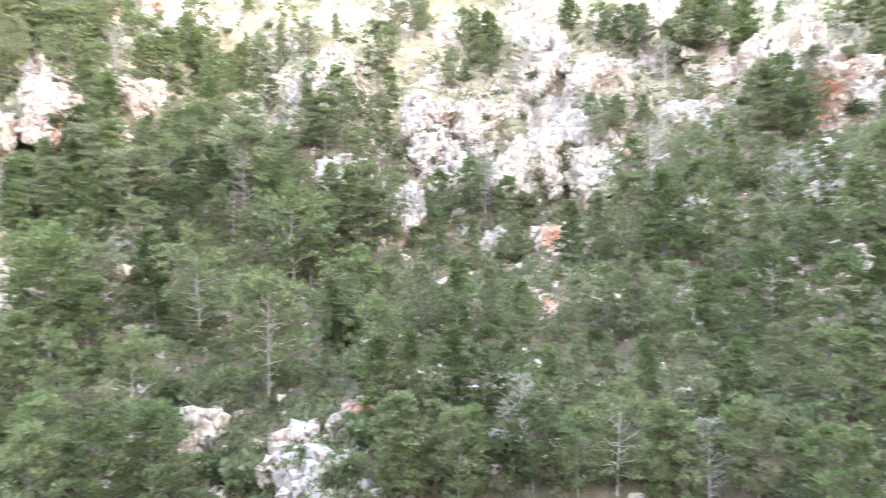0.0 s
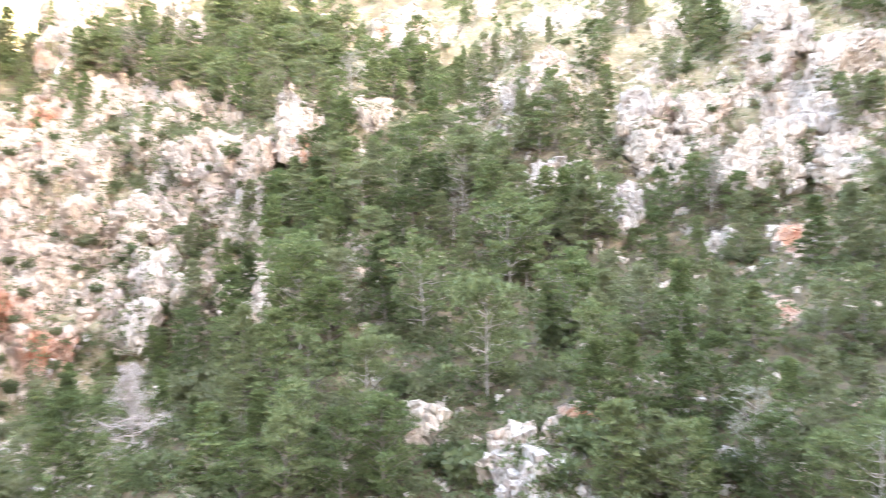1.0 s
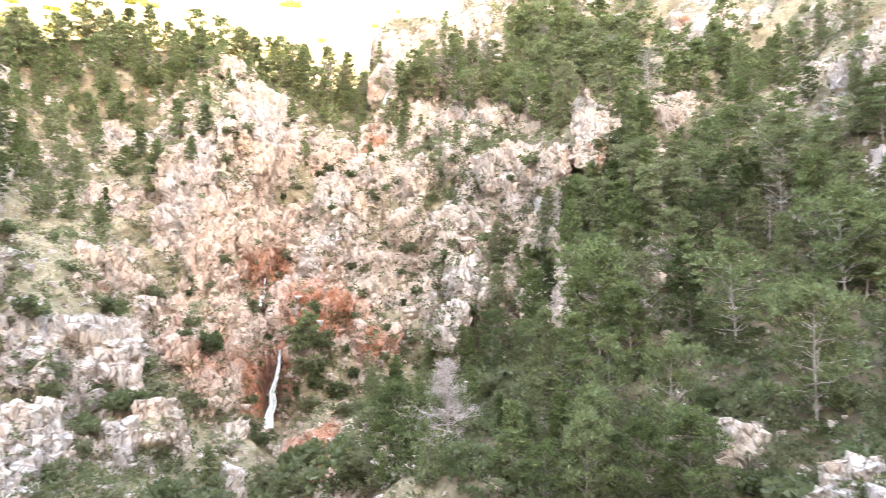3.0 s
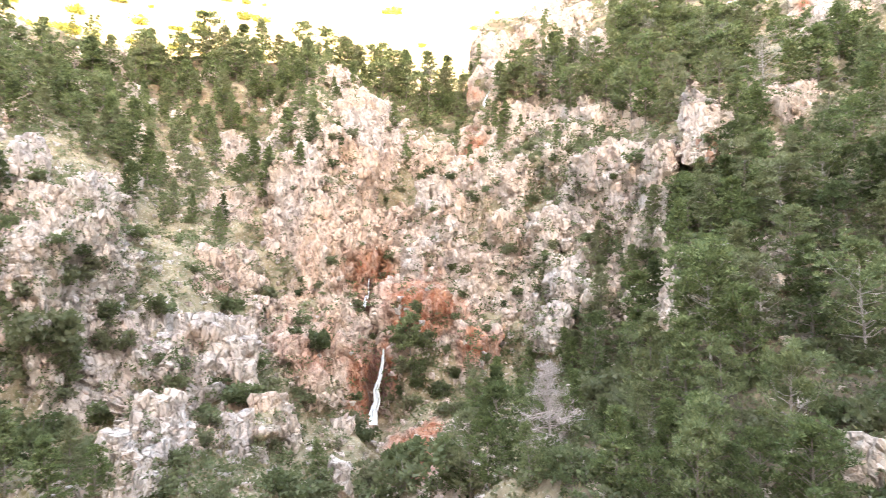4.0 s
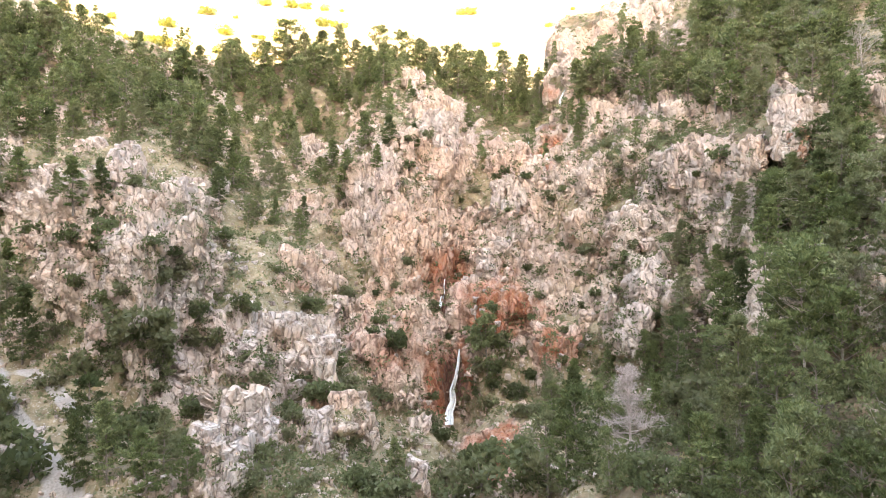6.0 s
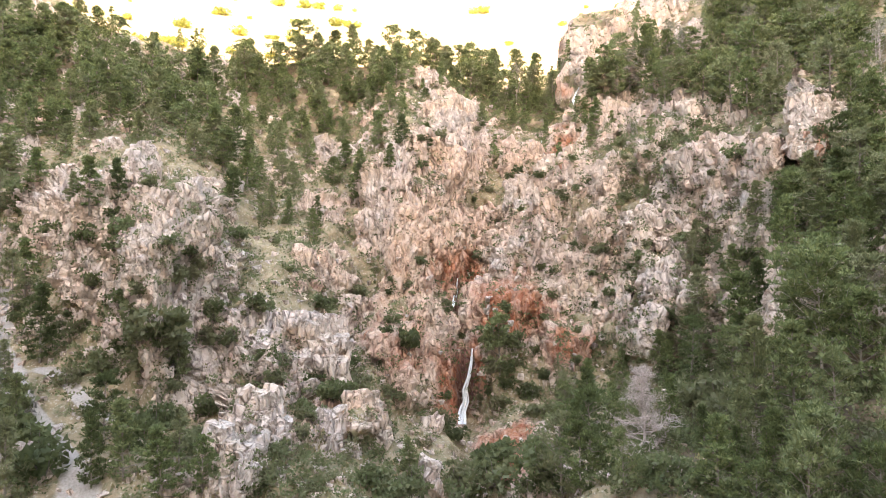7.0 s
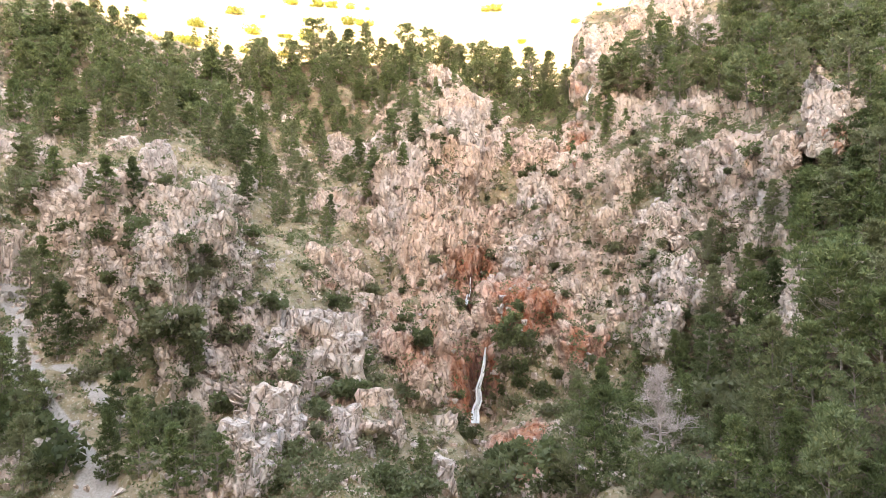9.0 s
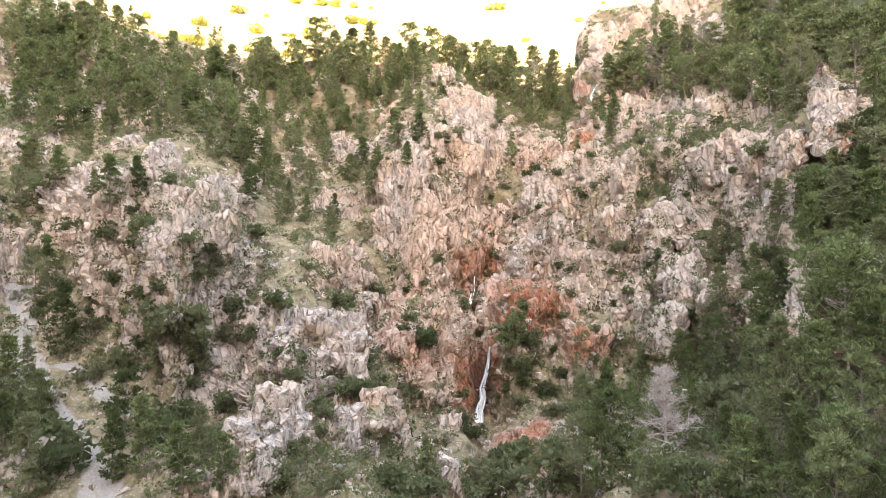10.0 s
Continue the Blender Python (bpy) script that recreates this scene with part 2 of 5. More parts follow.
BACK_Z = [250, 285, 275, 230, 190, 175, 170, 170, 170, 165, 160, 150, 112, 78, 48, 45, 46, 48, 50, 50, 48, 50, 60, 120, 190, 250]
FAR_R = [480, 480, 480, 480, 480, 480, 480, 480, 480, 480, 480, 480, 440, 400, 390, 390, 390, 390, 390, 390, 390, 390, 400, 430, 460, 480]
FAR_Z = [235, 240, 220, 190, 190, 190, 195, 195, 195, 190, 185, 175, 120, 88, 80, 80, 80, 80, 80, 80, 80, 82, 90, 140, 190, 235]
CREST_R = [680] * 26
CREST_Z = [170, 170, 180, 200, 220, 240, 260, 280, 300, 320, 335, 345, 350, 355, 360, 360, 360, 360, 360, 360, 360, 360, 350, 300, 220, 170]

FINE = np.concatenate([np.arange(-39.0, 38.0, 0.20), np.arange(38.0, 98.0, 0.11), np.arange(98.0, 101.0, 0.4)])
COLUMNS = np.concatenate([np.arange(-180.0, -39.0, 3.0), FINE, np.arange(101.5, 179.0, 3.0)])
STEPS = [(2, 0), (12, 1), (60, 2), (86, 3), (126, 4), (104, 5), (104, 6), (14, 7), (14, 8), (14, 9), (8, 10), (4, 11)]


def soft_interp(x, keys, values):
    """Between the sections, smoothly and without overshoot."""
    keys, values = np.array(keys, float), np.array(values, float)
    i = np.clip(np.searchsorted(keys, x) - 1, 0, len(keys) - 2)
    t = (x - keys[i]) / (keys[i + 1] - keys[i])
    t = 0.45 * t + 0.55 * t * t * (3 - 2 * t)
    return values[i] + t * (values[i + 1] - values[i])


def bell(x, middle, width):
    return np.exp(-(((x - middle) / width) ** 2))


def propped(P, lean):
    """Fills the ground out under what overhangs; lean: the least run for each metre of rise."""
    P = P.copy()
    for i in range(len(P) - 2, 3, -1):
        run = np.hypot(P[i, :, 0], P[i, :, 1])
        most = (np.hypot(P[i + 1, :, 0], P[i + 1, :, 1]) - lean * P[i + 1, :, 2]) / (1 - lean * P[i, :, 2] / np.maximum(run, 1e-6))
        P[i] *= np.minimum(1, np.maximum(most, 25) / np.maximum(run, 1e-6))[:, None]
    return P


def sheet():
    """The ground's places by row and column, and how much soil, rust and trail there is."""
    az = COLUMNS
    ones = np.ones_like(az)
    levels_r = [2 * ones, 30 * ones] + [soft_interp(az, BEARING, v) for v in (FOOT_R, BASE_R, FACE_R, BROW_R, SHELF_R, RIM_R, BACK_R, FAR_R, CREST_R)] + [1300 * ones, 4000 * ones]
    levels_z = [-38 * ones, -36 * ones] + [soft_interp(az, BEARING, v) for v in (FOOT_Z, BASE_Z, FACE_Z, BROW_Z, SHELF_Z, RIM_Z, BACK_Z, FAR_Z, CREST_Z)] + [90 * ones, 60 * ones]
    levels_r, levels_z = np.array(levels_r), np.array(levels_z)
    levels_z[7] += np.interp(az, [32, 40, 43, 47, 49.5, 50.4], [0, 9, 11, 14, 18, 0])  # the ridge ends in a cliff above the notch
    levels_z[8] += np.interp(az, [32, 40, 43, 47, 49.5, 50.4], [0, 9, 11, 14, 18, 0])
    s = np.concatenate([k + np.arange(n) / n for n, k in STEPS] + [[12.0]])
    i = np.clip(s.astype(int), 0, 11)
    t = (s - i)[:, None]
    r = levels_r[i] * (1 - t) + levels_r[i + 1] * t
    z = levels_z[i] * (1 - t) + levels_z[i + 1] * t
    for _ in range(3):  # round the bends between levels
        r[1:-1] = (r[:-2] + 2 * r[1:-1] + r[2:]) / 4
        z[1:-1] = (z[:-2] + 2 * z[1:-1] + z[2:]) / 4
    A = np.radians(az)[None, :] + 0 * r
    deg, n = np.degrees(A), r.shape
    near = np.clip((s[:, None] - 1.2) / 0.6, 0, 1) * np.clip((8.2 - s[:, None]) / 0.8, 0, 1)
    P = np.stack([-np.sin(A) * r, np.cos(A) * r, z], -1)
    el = np.degrees(np.arctan2(z, r))
    # buttresses stand out towards the gorge, with ragged outlines, sheer tops and sides and sloping feet
    far = np.sqrt(r * r + z * z)
    flat = P.reshape(-1, 3)
    wob = [(fractal(flat / 7.0, 3, k).reshape(n) - 0.5) * 2.6 for k in (61, 64)]
    push, crag, gully = np.zeros(n), np.zeros(n), np.zeros(n)
    for bearing, up, wide, high, out in BUTTRESSES:
        j = np.nonzero(np.abs(az - bearing) < wide * 1.6 + 1)[0]
        c = slice(j[0], j[-1] + 1)
        u = (deg[:, c] + wob[0][:, c] * min(1, wide / 4) - bearing) / wide
        v = (el[:, c] + wob[1][:, c] * min(1, high / 4) - up) / high
        edge = (np.abs(u) ** 2.6 + np.abs(v) ** 2.6) ** (1 / 2.6)
        plateau = np.clip((1.12 - edge) / (0.3 + 0.035 * out + np.where(v > 0, 0.0, 0.5 * np.clip(-v, 0, 1))), 0, 1)
        plateau = plateau * plateau * (3 - 2 * plateau)
        push[:, c] += out * plateau * (r[:, c] < 240)
        crag[:, c] = np.maximum(crag[:, c], plateau)
        gully[:, c] = np.maximum(gully[:, c], 1 - np.abs(edge - 1.17) / 0.22)
    cleft = np.interp(el, CLEFT_UP, CLEFT_BEARING)  # the stream has cut a cleft
    push -= (3.5 * bell(deg, cleft, 1.0) + 3.0 * bell(deg, cleft, 0.45) * np.clip((el + 6) / 2, 0, 1)) * np.clip((el + 14.5) / 2, 0, 1) * np.clip((16 - el) / 3, 0, 1) * (r < 230)
    for _ in range(3):
        push[1:-1] = (push[:-2] + 2 * push[1:-1] + push[2:]) / 4
        push[:, 1:-1] = (push[:, :-2] + 2 * push[:, 1:-1] + push[:, 2:]) / 4
    smooth = bell(deg, 59.0, 1.2) * bell(el, -9.6, 3.2)  # water has worn the rock smooth
    near = near * (1 - 0.85 * smooth)
    P = propped(P * (1 - push / far)[..., None], 0.30)

    def normals(P):
        d = np.cross(np.gradient(P, axis=1), np.gradient(P, axis=0))
        return d / np.maximum(np.linalg.norm(d, axis=-1, keepdims=True), 1e-9)

    N = normals(P)
    N *= np.sign(N[..., 2:] + 1e-9)
    steep = 1 - np.abs(N[..., 2])
    out = N * 0.8 - P / far[..., None] * 0.3
    out /= np.linalg.norm(out, axis=-1, keepdims=True)
    # broad ribs and hollows, then rock where it is steep or chance bares it
    flat = P.reshape(-1, 3)
    rib = fractal(flat * (1 / 22, 1 / 22, 1 / 50), 4, 11).reshape(n) - 0.5
    bare = fractal(flat / 12, 4, 31).reshape(n)
    rock = np.clip(0.50 + (steep - 0.30) * 1.4 + (bare - 0.5) * 4.5 + 0.9 * crag - 0.75 * gully * (1 - crag) - 0.3 * np.clip((34 - deg) / 3, 0, 1) * np.clip((deg + 110) / 40, 0, 1), 0, 1)
    shove = flat + np.stack([fractal(flat / 8, 3, k) - 0.5 for k in (5, 6, 7)], 1) * 3.4
    pillars = fractal(shove * (1 / 6.0, 1 / 6.0, 1 / 24.0), 3, 51).reshape(n) - 0.5
    rock = ROCKY(A, z, r, rock - np.clip(-pillars * 4 - 0.25, 0, 0.9) * (1 - 0.6 * crag))
    P = propped(P + out * ((rib * 11 * (1 - 0.5 * crag) + pillars * (1.5 + 7 * rock)) * near)[..., None], 0.22)
    flat = P.reshape(-1, 3)
    tilt = flat + np.stack([fractal(flat / 5, 2, k) - 0.5 for k in (15, 16, 17)], 1) * 2.0
    v1, j1 = blocks(tilt * (1 / 3.6, 1 / 3.6, 1 / 9.0), 3, 0.5)
    v2, j2 = blocks(tilt * (1 / 1.7, 1 / 1.7, 1 / 3.6), 7, 0.5)
    v3, j3 = blocks(tilt * (1 / 1.0, 1 / 1.0, 1 / 1.3), 13, 0.5)
    rough = v1 * 2.4 + j1 * 1.3 + v2 * 1.2 + j2 * 0.75 + v3 * 0.35 + j3 * 0.25 - 2.3
    ease = (fractal(flat / 4, 4, 17) - 0.5) * 1.8
    P = propped(P + out * ((rough.reshape(n) * rock + ease.reshape(n) * (1 - 0.5 * rock)) * near)[..., None], -0.15)
    el = np.degrees(np.arctan2(P[..., 2], np.hypot(P[..., 0], P[..., 1])))
    rust = RUSTY(deg, el, fractal(P.reshape(-1, 3) / 5, 4, 41).reshape(n))
    trail = TRODDEN(deg, el)
    soil = np.clip(1 - rock, 0, 1)
    tint = bell(deg, 62, 6) * bell(el, -2, 8) + 0.8 * bell(deg, 72, 4) * bell(el, 2, 4) + 0.55 * bell(deg, 73, 5) * bell(el, -10, 5) + 0.7 * bell(deg, 57, 8) * bell(el, 8, 6) + 0.8 * bell(deg, 31, 3) * bell(el, 10, 4) + 0.6 * bell(deg, -29, 5) * bell(el, 13, 4) + 0.5 * bell(deg, -4, 5) * bell(el, 9, 4) + 0.7 * bell(deg, 47, 4) * bell(el, 18, 3)
    tint = np.clip(tint * 1.1 + (fractal(P.reshape(-1, 3) / 9, 4, 81).reshape(n) - 0.5) * 1.8, 0, 1)
    litter = np.clip((46 - deg) / 4, 0, 1) * np.clip((deg + 110) / 40, 0, 1) * np.clip((14 - el) / 6, 0, 1) + 0.6 * bell(r, 205, 24)
    return P, soil * np.clip(1 - 1.2 * rust, 0, 1), rust, trail, WETTED(deg, el), tint, litter


# rock masses that stand out: bearing, elevation, half width and half height in degrees, and how far in metres
BUTTRESSES = [
    (84.8, 3.2, 7.6, 5.6, 13), (82.0, 0.2, 4.2, 3.2, 5), (90.6, 5.4, 2.6, 1.8, 4), (80.5, 5.6, 2.6, 2.2, 4), (73.0, -7.0, 4.6, 3.2, 10), (72.6, -12.6, 5.6, 2.4, 6),
    (78.0, -11.4, 1.5, 2.2, 4), (77.9, -16.4, 1.6, 1.0, 3), (67.9, -12.3, 1.5, 1.7, 4), (62.2, -14.0, 1.0, 1.2, 3), (59.8, 10.6, 3.8, 4.0, 9), (71.0, 9.6, 1.6, 1.5, 5),
    (66.2, 7.6, 2.5, 2.0, 5), (63.6, 3.3, 4.4, 3.2, 6), (70.6, 0.0, 2.8, 2.0, 4), (54.6, 9.7, 1.8, 1.5, 5), (55.4, 3.2, 2.7, 3.4, 9), (52.0, 7.4, 1.3, 1.1, 4)]
BUTTRESSES += [
    (52.6, 4.6, 2.0, 1.8, 4), (55.6, -3.3, 2.9, 2.6, 6), (50.4, -6.4, 1.9, 2.2, 6), (44.6, 3.4, 1.7, 2.4, 6), (47.2, 11.6, 1.2, 1.6, 5), (43.3, 11.0, 1.6, 1.8, 6),
    (40.4, 12.2, 1.2, 1.5, 5), (37.0, 8.4, 2.0, 2.4, 6), (39.8, 8.0, 1.5, 1.7, 5), (46.4, 7.8, 1.6, 1.5, 5), (47.8, 3.2, 1.4, 2.2, 5), (42.4, -0.4, 1.8, 2.2, 5),
    (46.4, -2.8, 1.8, 2.0, 5), (40.0, -3.2, 1.4, 2.6, 5), (43.7, -5.6, 1.5, 1.7, 4), (31.5, 11.4, 2.2, 2.8, 7), (34.4, 9.0, 1.2, 2.2, 5), (47.6, 17.3, 1.9, 2.8, 9)]
BUTTRESSES += [
    (44.0, 18.6, 2.0, 2.8, 8), (63.8, -6.2, 3.4, 4.0, 5), (10.6, 15.2, 2.7, 2.5, 9), (13.4, 11.6, 2.0, 1.3, 5), (-11.7, 14.2, 2.2, 2.8, 9), (-7.3, 16.0, 2.2, 3.4, 9),
    (-6.5, 8.2, 3.2, 2.6, 7), (1.8, 11.2, 1.9, 2.5, 7), (-2.6, 12.0, 2.2, 1.5, 6), (-28.5, 14.4, 4.2, 2.8, 10), (-22.0, 15.6, 2.2, 1.7, 6), (25.3, 13.2, 2.2, 1.7, 6),
    (-12.5, 8.0, 2.6, 1.6, 5), (23.0, 18.8, 3.0, 2.2, 8), (-1.0, 19.5, 3.0, 2.0, 7), (-16.0, 20.0, 4.0, 2.2, 8)]
CLEFT_UP, CLEFT_BEARING = [-13.5, -6.8, -2, 1.2, 4.5, 8.5, 13], [59.2, 58.8, 59.8, 58.2, 55.9, 52.4, 49.6]


def ROCKY(A, z, r, rock):
    deg = np.degrees(A)
    extra = bell(deg, 85, 7) * bell(z, 4, 12) + bell(deg, 76, 3.5) * bell(z, -14, 8) + bell(deg, 64, 5) * bell(z, 24, 18) + bell(deg, 48, 9) * bell(z, 5, 20)
    extra = extra + 1.4 * bell(deg, 64.5, 4.5) * bell(z, -13, 10) + bell(deg, -5, 12) * bell(z, 26, 12) + bell(deg, 10, 4) * bell(z, -17, 3.5) + 1.3 * bell(deg, 44, 6) * bell(z, 82, 22)
    less = 1.1 * bell(deg, -5, 40) * bell(z, -12, 13) + 0.3 * bell(r, 218, 26) * (deg > 40) + bell(deg, 40, 8) * bell(z, -19, 7) + 0.9 * bell(deg, 88, 4) * bell(z, -20, 6)
    less = less + 0.9 * bell(deg, 72, 9) * bell(z, -24, 4) + 1.3 * bell(deg, 54.8, 2.4) * bell(z, -21, 4.5)
    far = np.clip((r - np.where(deg < 40, 340, 235)) / 60, 0, 1)
    return np.clip(rock + 0.6 * extra - less - 0.6 * far, 0, 1)


# iron stained places: bearing, elevation, half width and half height in degrees, strength
STAINS = [
    (60.3, -9.7, 1.5, 3.6, 1.2), (57.9, -9.0, 0.7, 3.1, 0.9), (64.5, -6.5, 4, 4.8, 0.33), (54.9, -3.6, 2.4, 2.5, 1.4), (50.2, -6.4, 2.2, 2.3, 1.4), (55.8, -15.8, 2.4, 1.9, 2.0), (57, -2.5, 7, 6.1, 0.2),
    (53.6, -13.4, 1.6, 0.7, 1), (50.6, 10.1, 1.3, 1.7, 1), (50.1, 15.2, 0.5, 0.7, 0.9), (72.9, -1.4, 2.2, 1.2, 0.75), (59.4, 0.3, 1.9, 1.8, 1),
    (86.6, 3.0, 1.1, 0.6, 0.8), (-8.5, -3.7, 1.6, 1.1, 1.3), (-8.8, 2.0, 1.1, 2.2, 0.9), (-30.9, 13.2, 3.4, 2.5, 0.7), (23.9, 18.9, 1.5, 1.2, 0.8),
    (31.2, 9.6, 2, 1.9, 0.65), (7.1, -12.6, 2.2, 1, 0.8), (-13.7, -11.0, 1.5, 1.2, 0.9), (93.4, 11.1, 2, 0.7, 0.8)]


def RUSTY(deg, up, chance):
    """How rusty the rock is, in ragged patches."""
    total = 0.0
    for bearing, middle, wide, high, strength in STAINS:
        total = total + strength * bell(deg, bearing, wide) * bell(up, middle, high)
    return np.clip((total - 0.30) * 1.5 + (chance - 0.5) * 2.4, 0, 1) * np.clip((total - 0.05) * 5, 0, 1)


def WETTED(deg, up):
    """Rock kept wet by the falls."""
    return bell(deg, 59.0, 1.25) * bell(up, -9.8, 3.3) + 0.8 * bell(deg, 59.8, 0.5) * bell(up, -2.6, 2.6) + 0.6 * bell(deg, 52.2, 0.4) * bell(up, 9.5, 1.6)


def TRODDEN(deg, up):
    """Two pale earth tracks that come down the slope."""
    main = np.interp(up, [-17.2, -15.4, -13.6, -12.3, -10.6, -8.4, -6.3, -5.5, -4.3, -3.3, -1.8], [89.9, 89.6, 90.4, 91.5, 92.6, 93.7, 94.8, 95.4, 94.2, 94.9, 95.2])
    wide = np.interp(up, [-18, -15.5, -13.5, -10, -7, -5.5, -4.4, -1.5], [2.2, 1.7, 0.9, 0.9, 1.6, 1.7, 0.7, 1.1])
    side = np.interp(up, [-11.4, -10.7, -9.2, -8.1, -7.5], [87.2, 88.9, 89.9, 90.5, 91.6])
    return bell(deg, main, wide) * (up < -1.2) * (up > -18.5) + bell(deg, side, 0.75) * (up > -11.6) * (up < -7.2)


# -- terrain ends
PLACES, SOIL, RUST, TRAIL, WET, TINT, LITTER = sheet()
ROWS, COLS = SOIL.shape


def quads(rows, cols, wrap=False):
    last = cols if wrap else cols - 1
    i, j = np.meshgrid(np.arange(rows - 1), np.arange(last), indexing="ij")
    k = (j + 1) % cols
    return np.stack([i * cols + j, i * cols + k, (i + 1) * cols + k, (i + 1) * cols + j], -1).reshape(-1, 4)[:, ::-1]


def raw_mesh(name, points, faces):
    """A mesh from arrays of places and four-cornered or three-cornered faces."""
    me, side = bpy.data.meshes.new(name), faces.shape[1]
    me.vertices.add(len(points))
    me.vertices.foreach_set("co", np.asarray(points, np.float32).ravel())
    me.loops.add(faces.size)
    me.loops.foreach_set("vertex_index", faces.astype(np.int32).ravel())
    me.polygons.add(len(faces))
    me.polygons.foreach_set("loop_start", np.arange(0, faces.size, side, dtype=np.int32))
    me.update(calc_edges=True)
    return me


PLACES[0] = (0.0, 0.0, -38.0)  # the rings close under the drone
ground_mesh = raw_mesh("ground", PLACES.reshape(-1, 3), quads(ROWS, COLS, True))
for key, values in (("soil", SOIL), ("rust", RUST), ("trail", TRAIL), ("wet", WET), ("tint", TINT), ("litter", LITTER)):
    ground_mesh.attributes.new(key, "FLOAT", "POINT").data.foreach_set("value", values.astype(np.float32).ravel())
ground_mesh.shade_smooth()
ground_mesh.materials.append(GROUND)
tagged(new("ground", ground_mesh), "pale pinkish limestone cliffs and dry grassy slopes of a gorge", "ground", kind="structure")


def stand(bearing, up, sink=0.25):
    """The first place on the slope at a bearing that lies at an elevation."""
    j = int(np.argmin(np.abs(COLUMNS - bearing)))
    p = PLACES[ROWS_UP:ROWS_RIM, j]
    over = np.nonzero(p[:, 2] >= math.tan(radians(up)) * np.hypot(p[:, 0], p[:, 1]))[0]
    x, y, z = p[int(over[0]) if len(over) else len(p) - 1]
    return x, y, z - sink


ROWS_UP = STEPS[0][0] + 2
ROWS_RIM = sum(n for n, k in STEPS if k <= 6)


# ---- plants
def part(name, mesh, material, parent, label=""):
    """A mesh as one part under a thing."""
    if not mesh.materials:
        mesh.materials.append(material)
    ob = new(name, mesh)
    ob.parent = parent
    return tagged(ob, label)


def tube(points, radii, sides=6):
    """Places and faces of a tapering branch along points."""
    points = np.array(points, float)
    way = np.gradient(points, axis=0)
    way /= np.maximum(np.linalg.norm(way, axis=1, keepdims=True), 1e-9)
    side = np.cross(way, (0.31, 0.95, 0.12))
    side /= np.maximum(np.linalg.norm(side, axis=1, keepdims=True), 1e-9)
    other = np.cross(way, side)
    a = np.arange(sides) / sides * 2 * np.pi
    ring = side[:, None] * np.cos(a)[None, :, None] + other[:, None] * np.sin(a)[None, :, None]
    return (points[:, None] + ring * np.array(radii)[:, None, None]).reshape(-1, 3), quads(len(points), sides, True)


def gathered(name, pieces):
    """One mesh from several lots of places and faces."""
    spots, faces, n = [], [], 0
    for p, f in pieces:
        spots.append(p)
        faces.append(f + n)
        n += len(p)
    return raw_mesh(name, np.concatenate(spots), np.concatenate(faces))


def bough(rng, start, way, length, radius, bend=0.25, steps=5):
    """The line and thickness of a crooked branch."""
    p, w, line = np.array(start, float), np.array(way, float), [np.array(start, float)]
    for _ in range(steps):
        w = w + rng.normal(0, bend, 3) * 0.5 + (0, 0, 0.06)
        w /= np.linalg.norm(w)
        p = p + w * length / steps
        line.append(p)
    return line, np.linspace(radius, radius * 0.25, steps + 1)


def tufts(rng, centres, sizes, count, long=0.36, wide=0.13, flat=0.6):
    """Sprays of needles, three-cornered, round the centres."""
    spots = []
    for c, s in zip(centres, sizes):
        d = rng.normal(0, 1, (count, 3))
        d /= np.linalg.norm(d, axis=1, keepdims=True)
        d[:, 2] = np.where(d[:, 2] < -0.35, -d[:, 2], d[:, 2])
        root = np.array(c) + d * (s * rng.uniform(0.35, 1.0, (count, 1))) * (1, 1, flat)
        way = d + rng.normal(0, 0.45, (count, 3)) + (0, 0, 0.35)
        way /= np.linalg.norm(way, axis=1, keepdims=True)
        side = np.cross(way, rng.normal(0, 1, (count, 3)))
        side /= np.linalg.norm(side, axis=1, keepdims=True)
        l, w = long * rng.uniform(0.7, 1.3, (count, 1)), wide * rng.uniform(0.7, 1.3, (count, 1))
        spots.append(np.stack([root - side * w, root + side * w, root + way * l], 1))
    spots = np.concatenate(spots).reshape(-1, 3)
    return spots, np.arange(len(spots)).reshape(-1, 3)


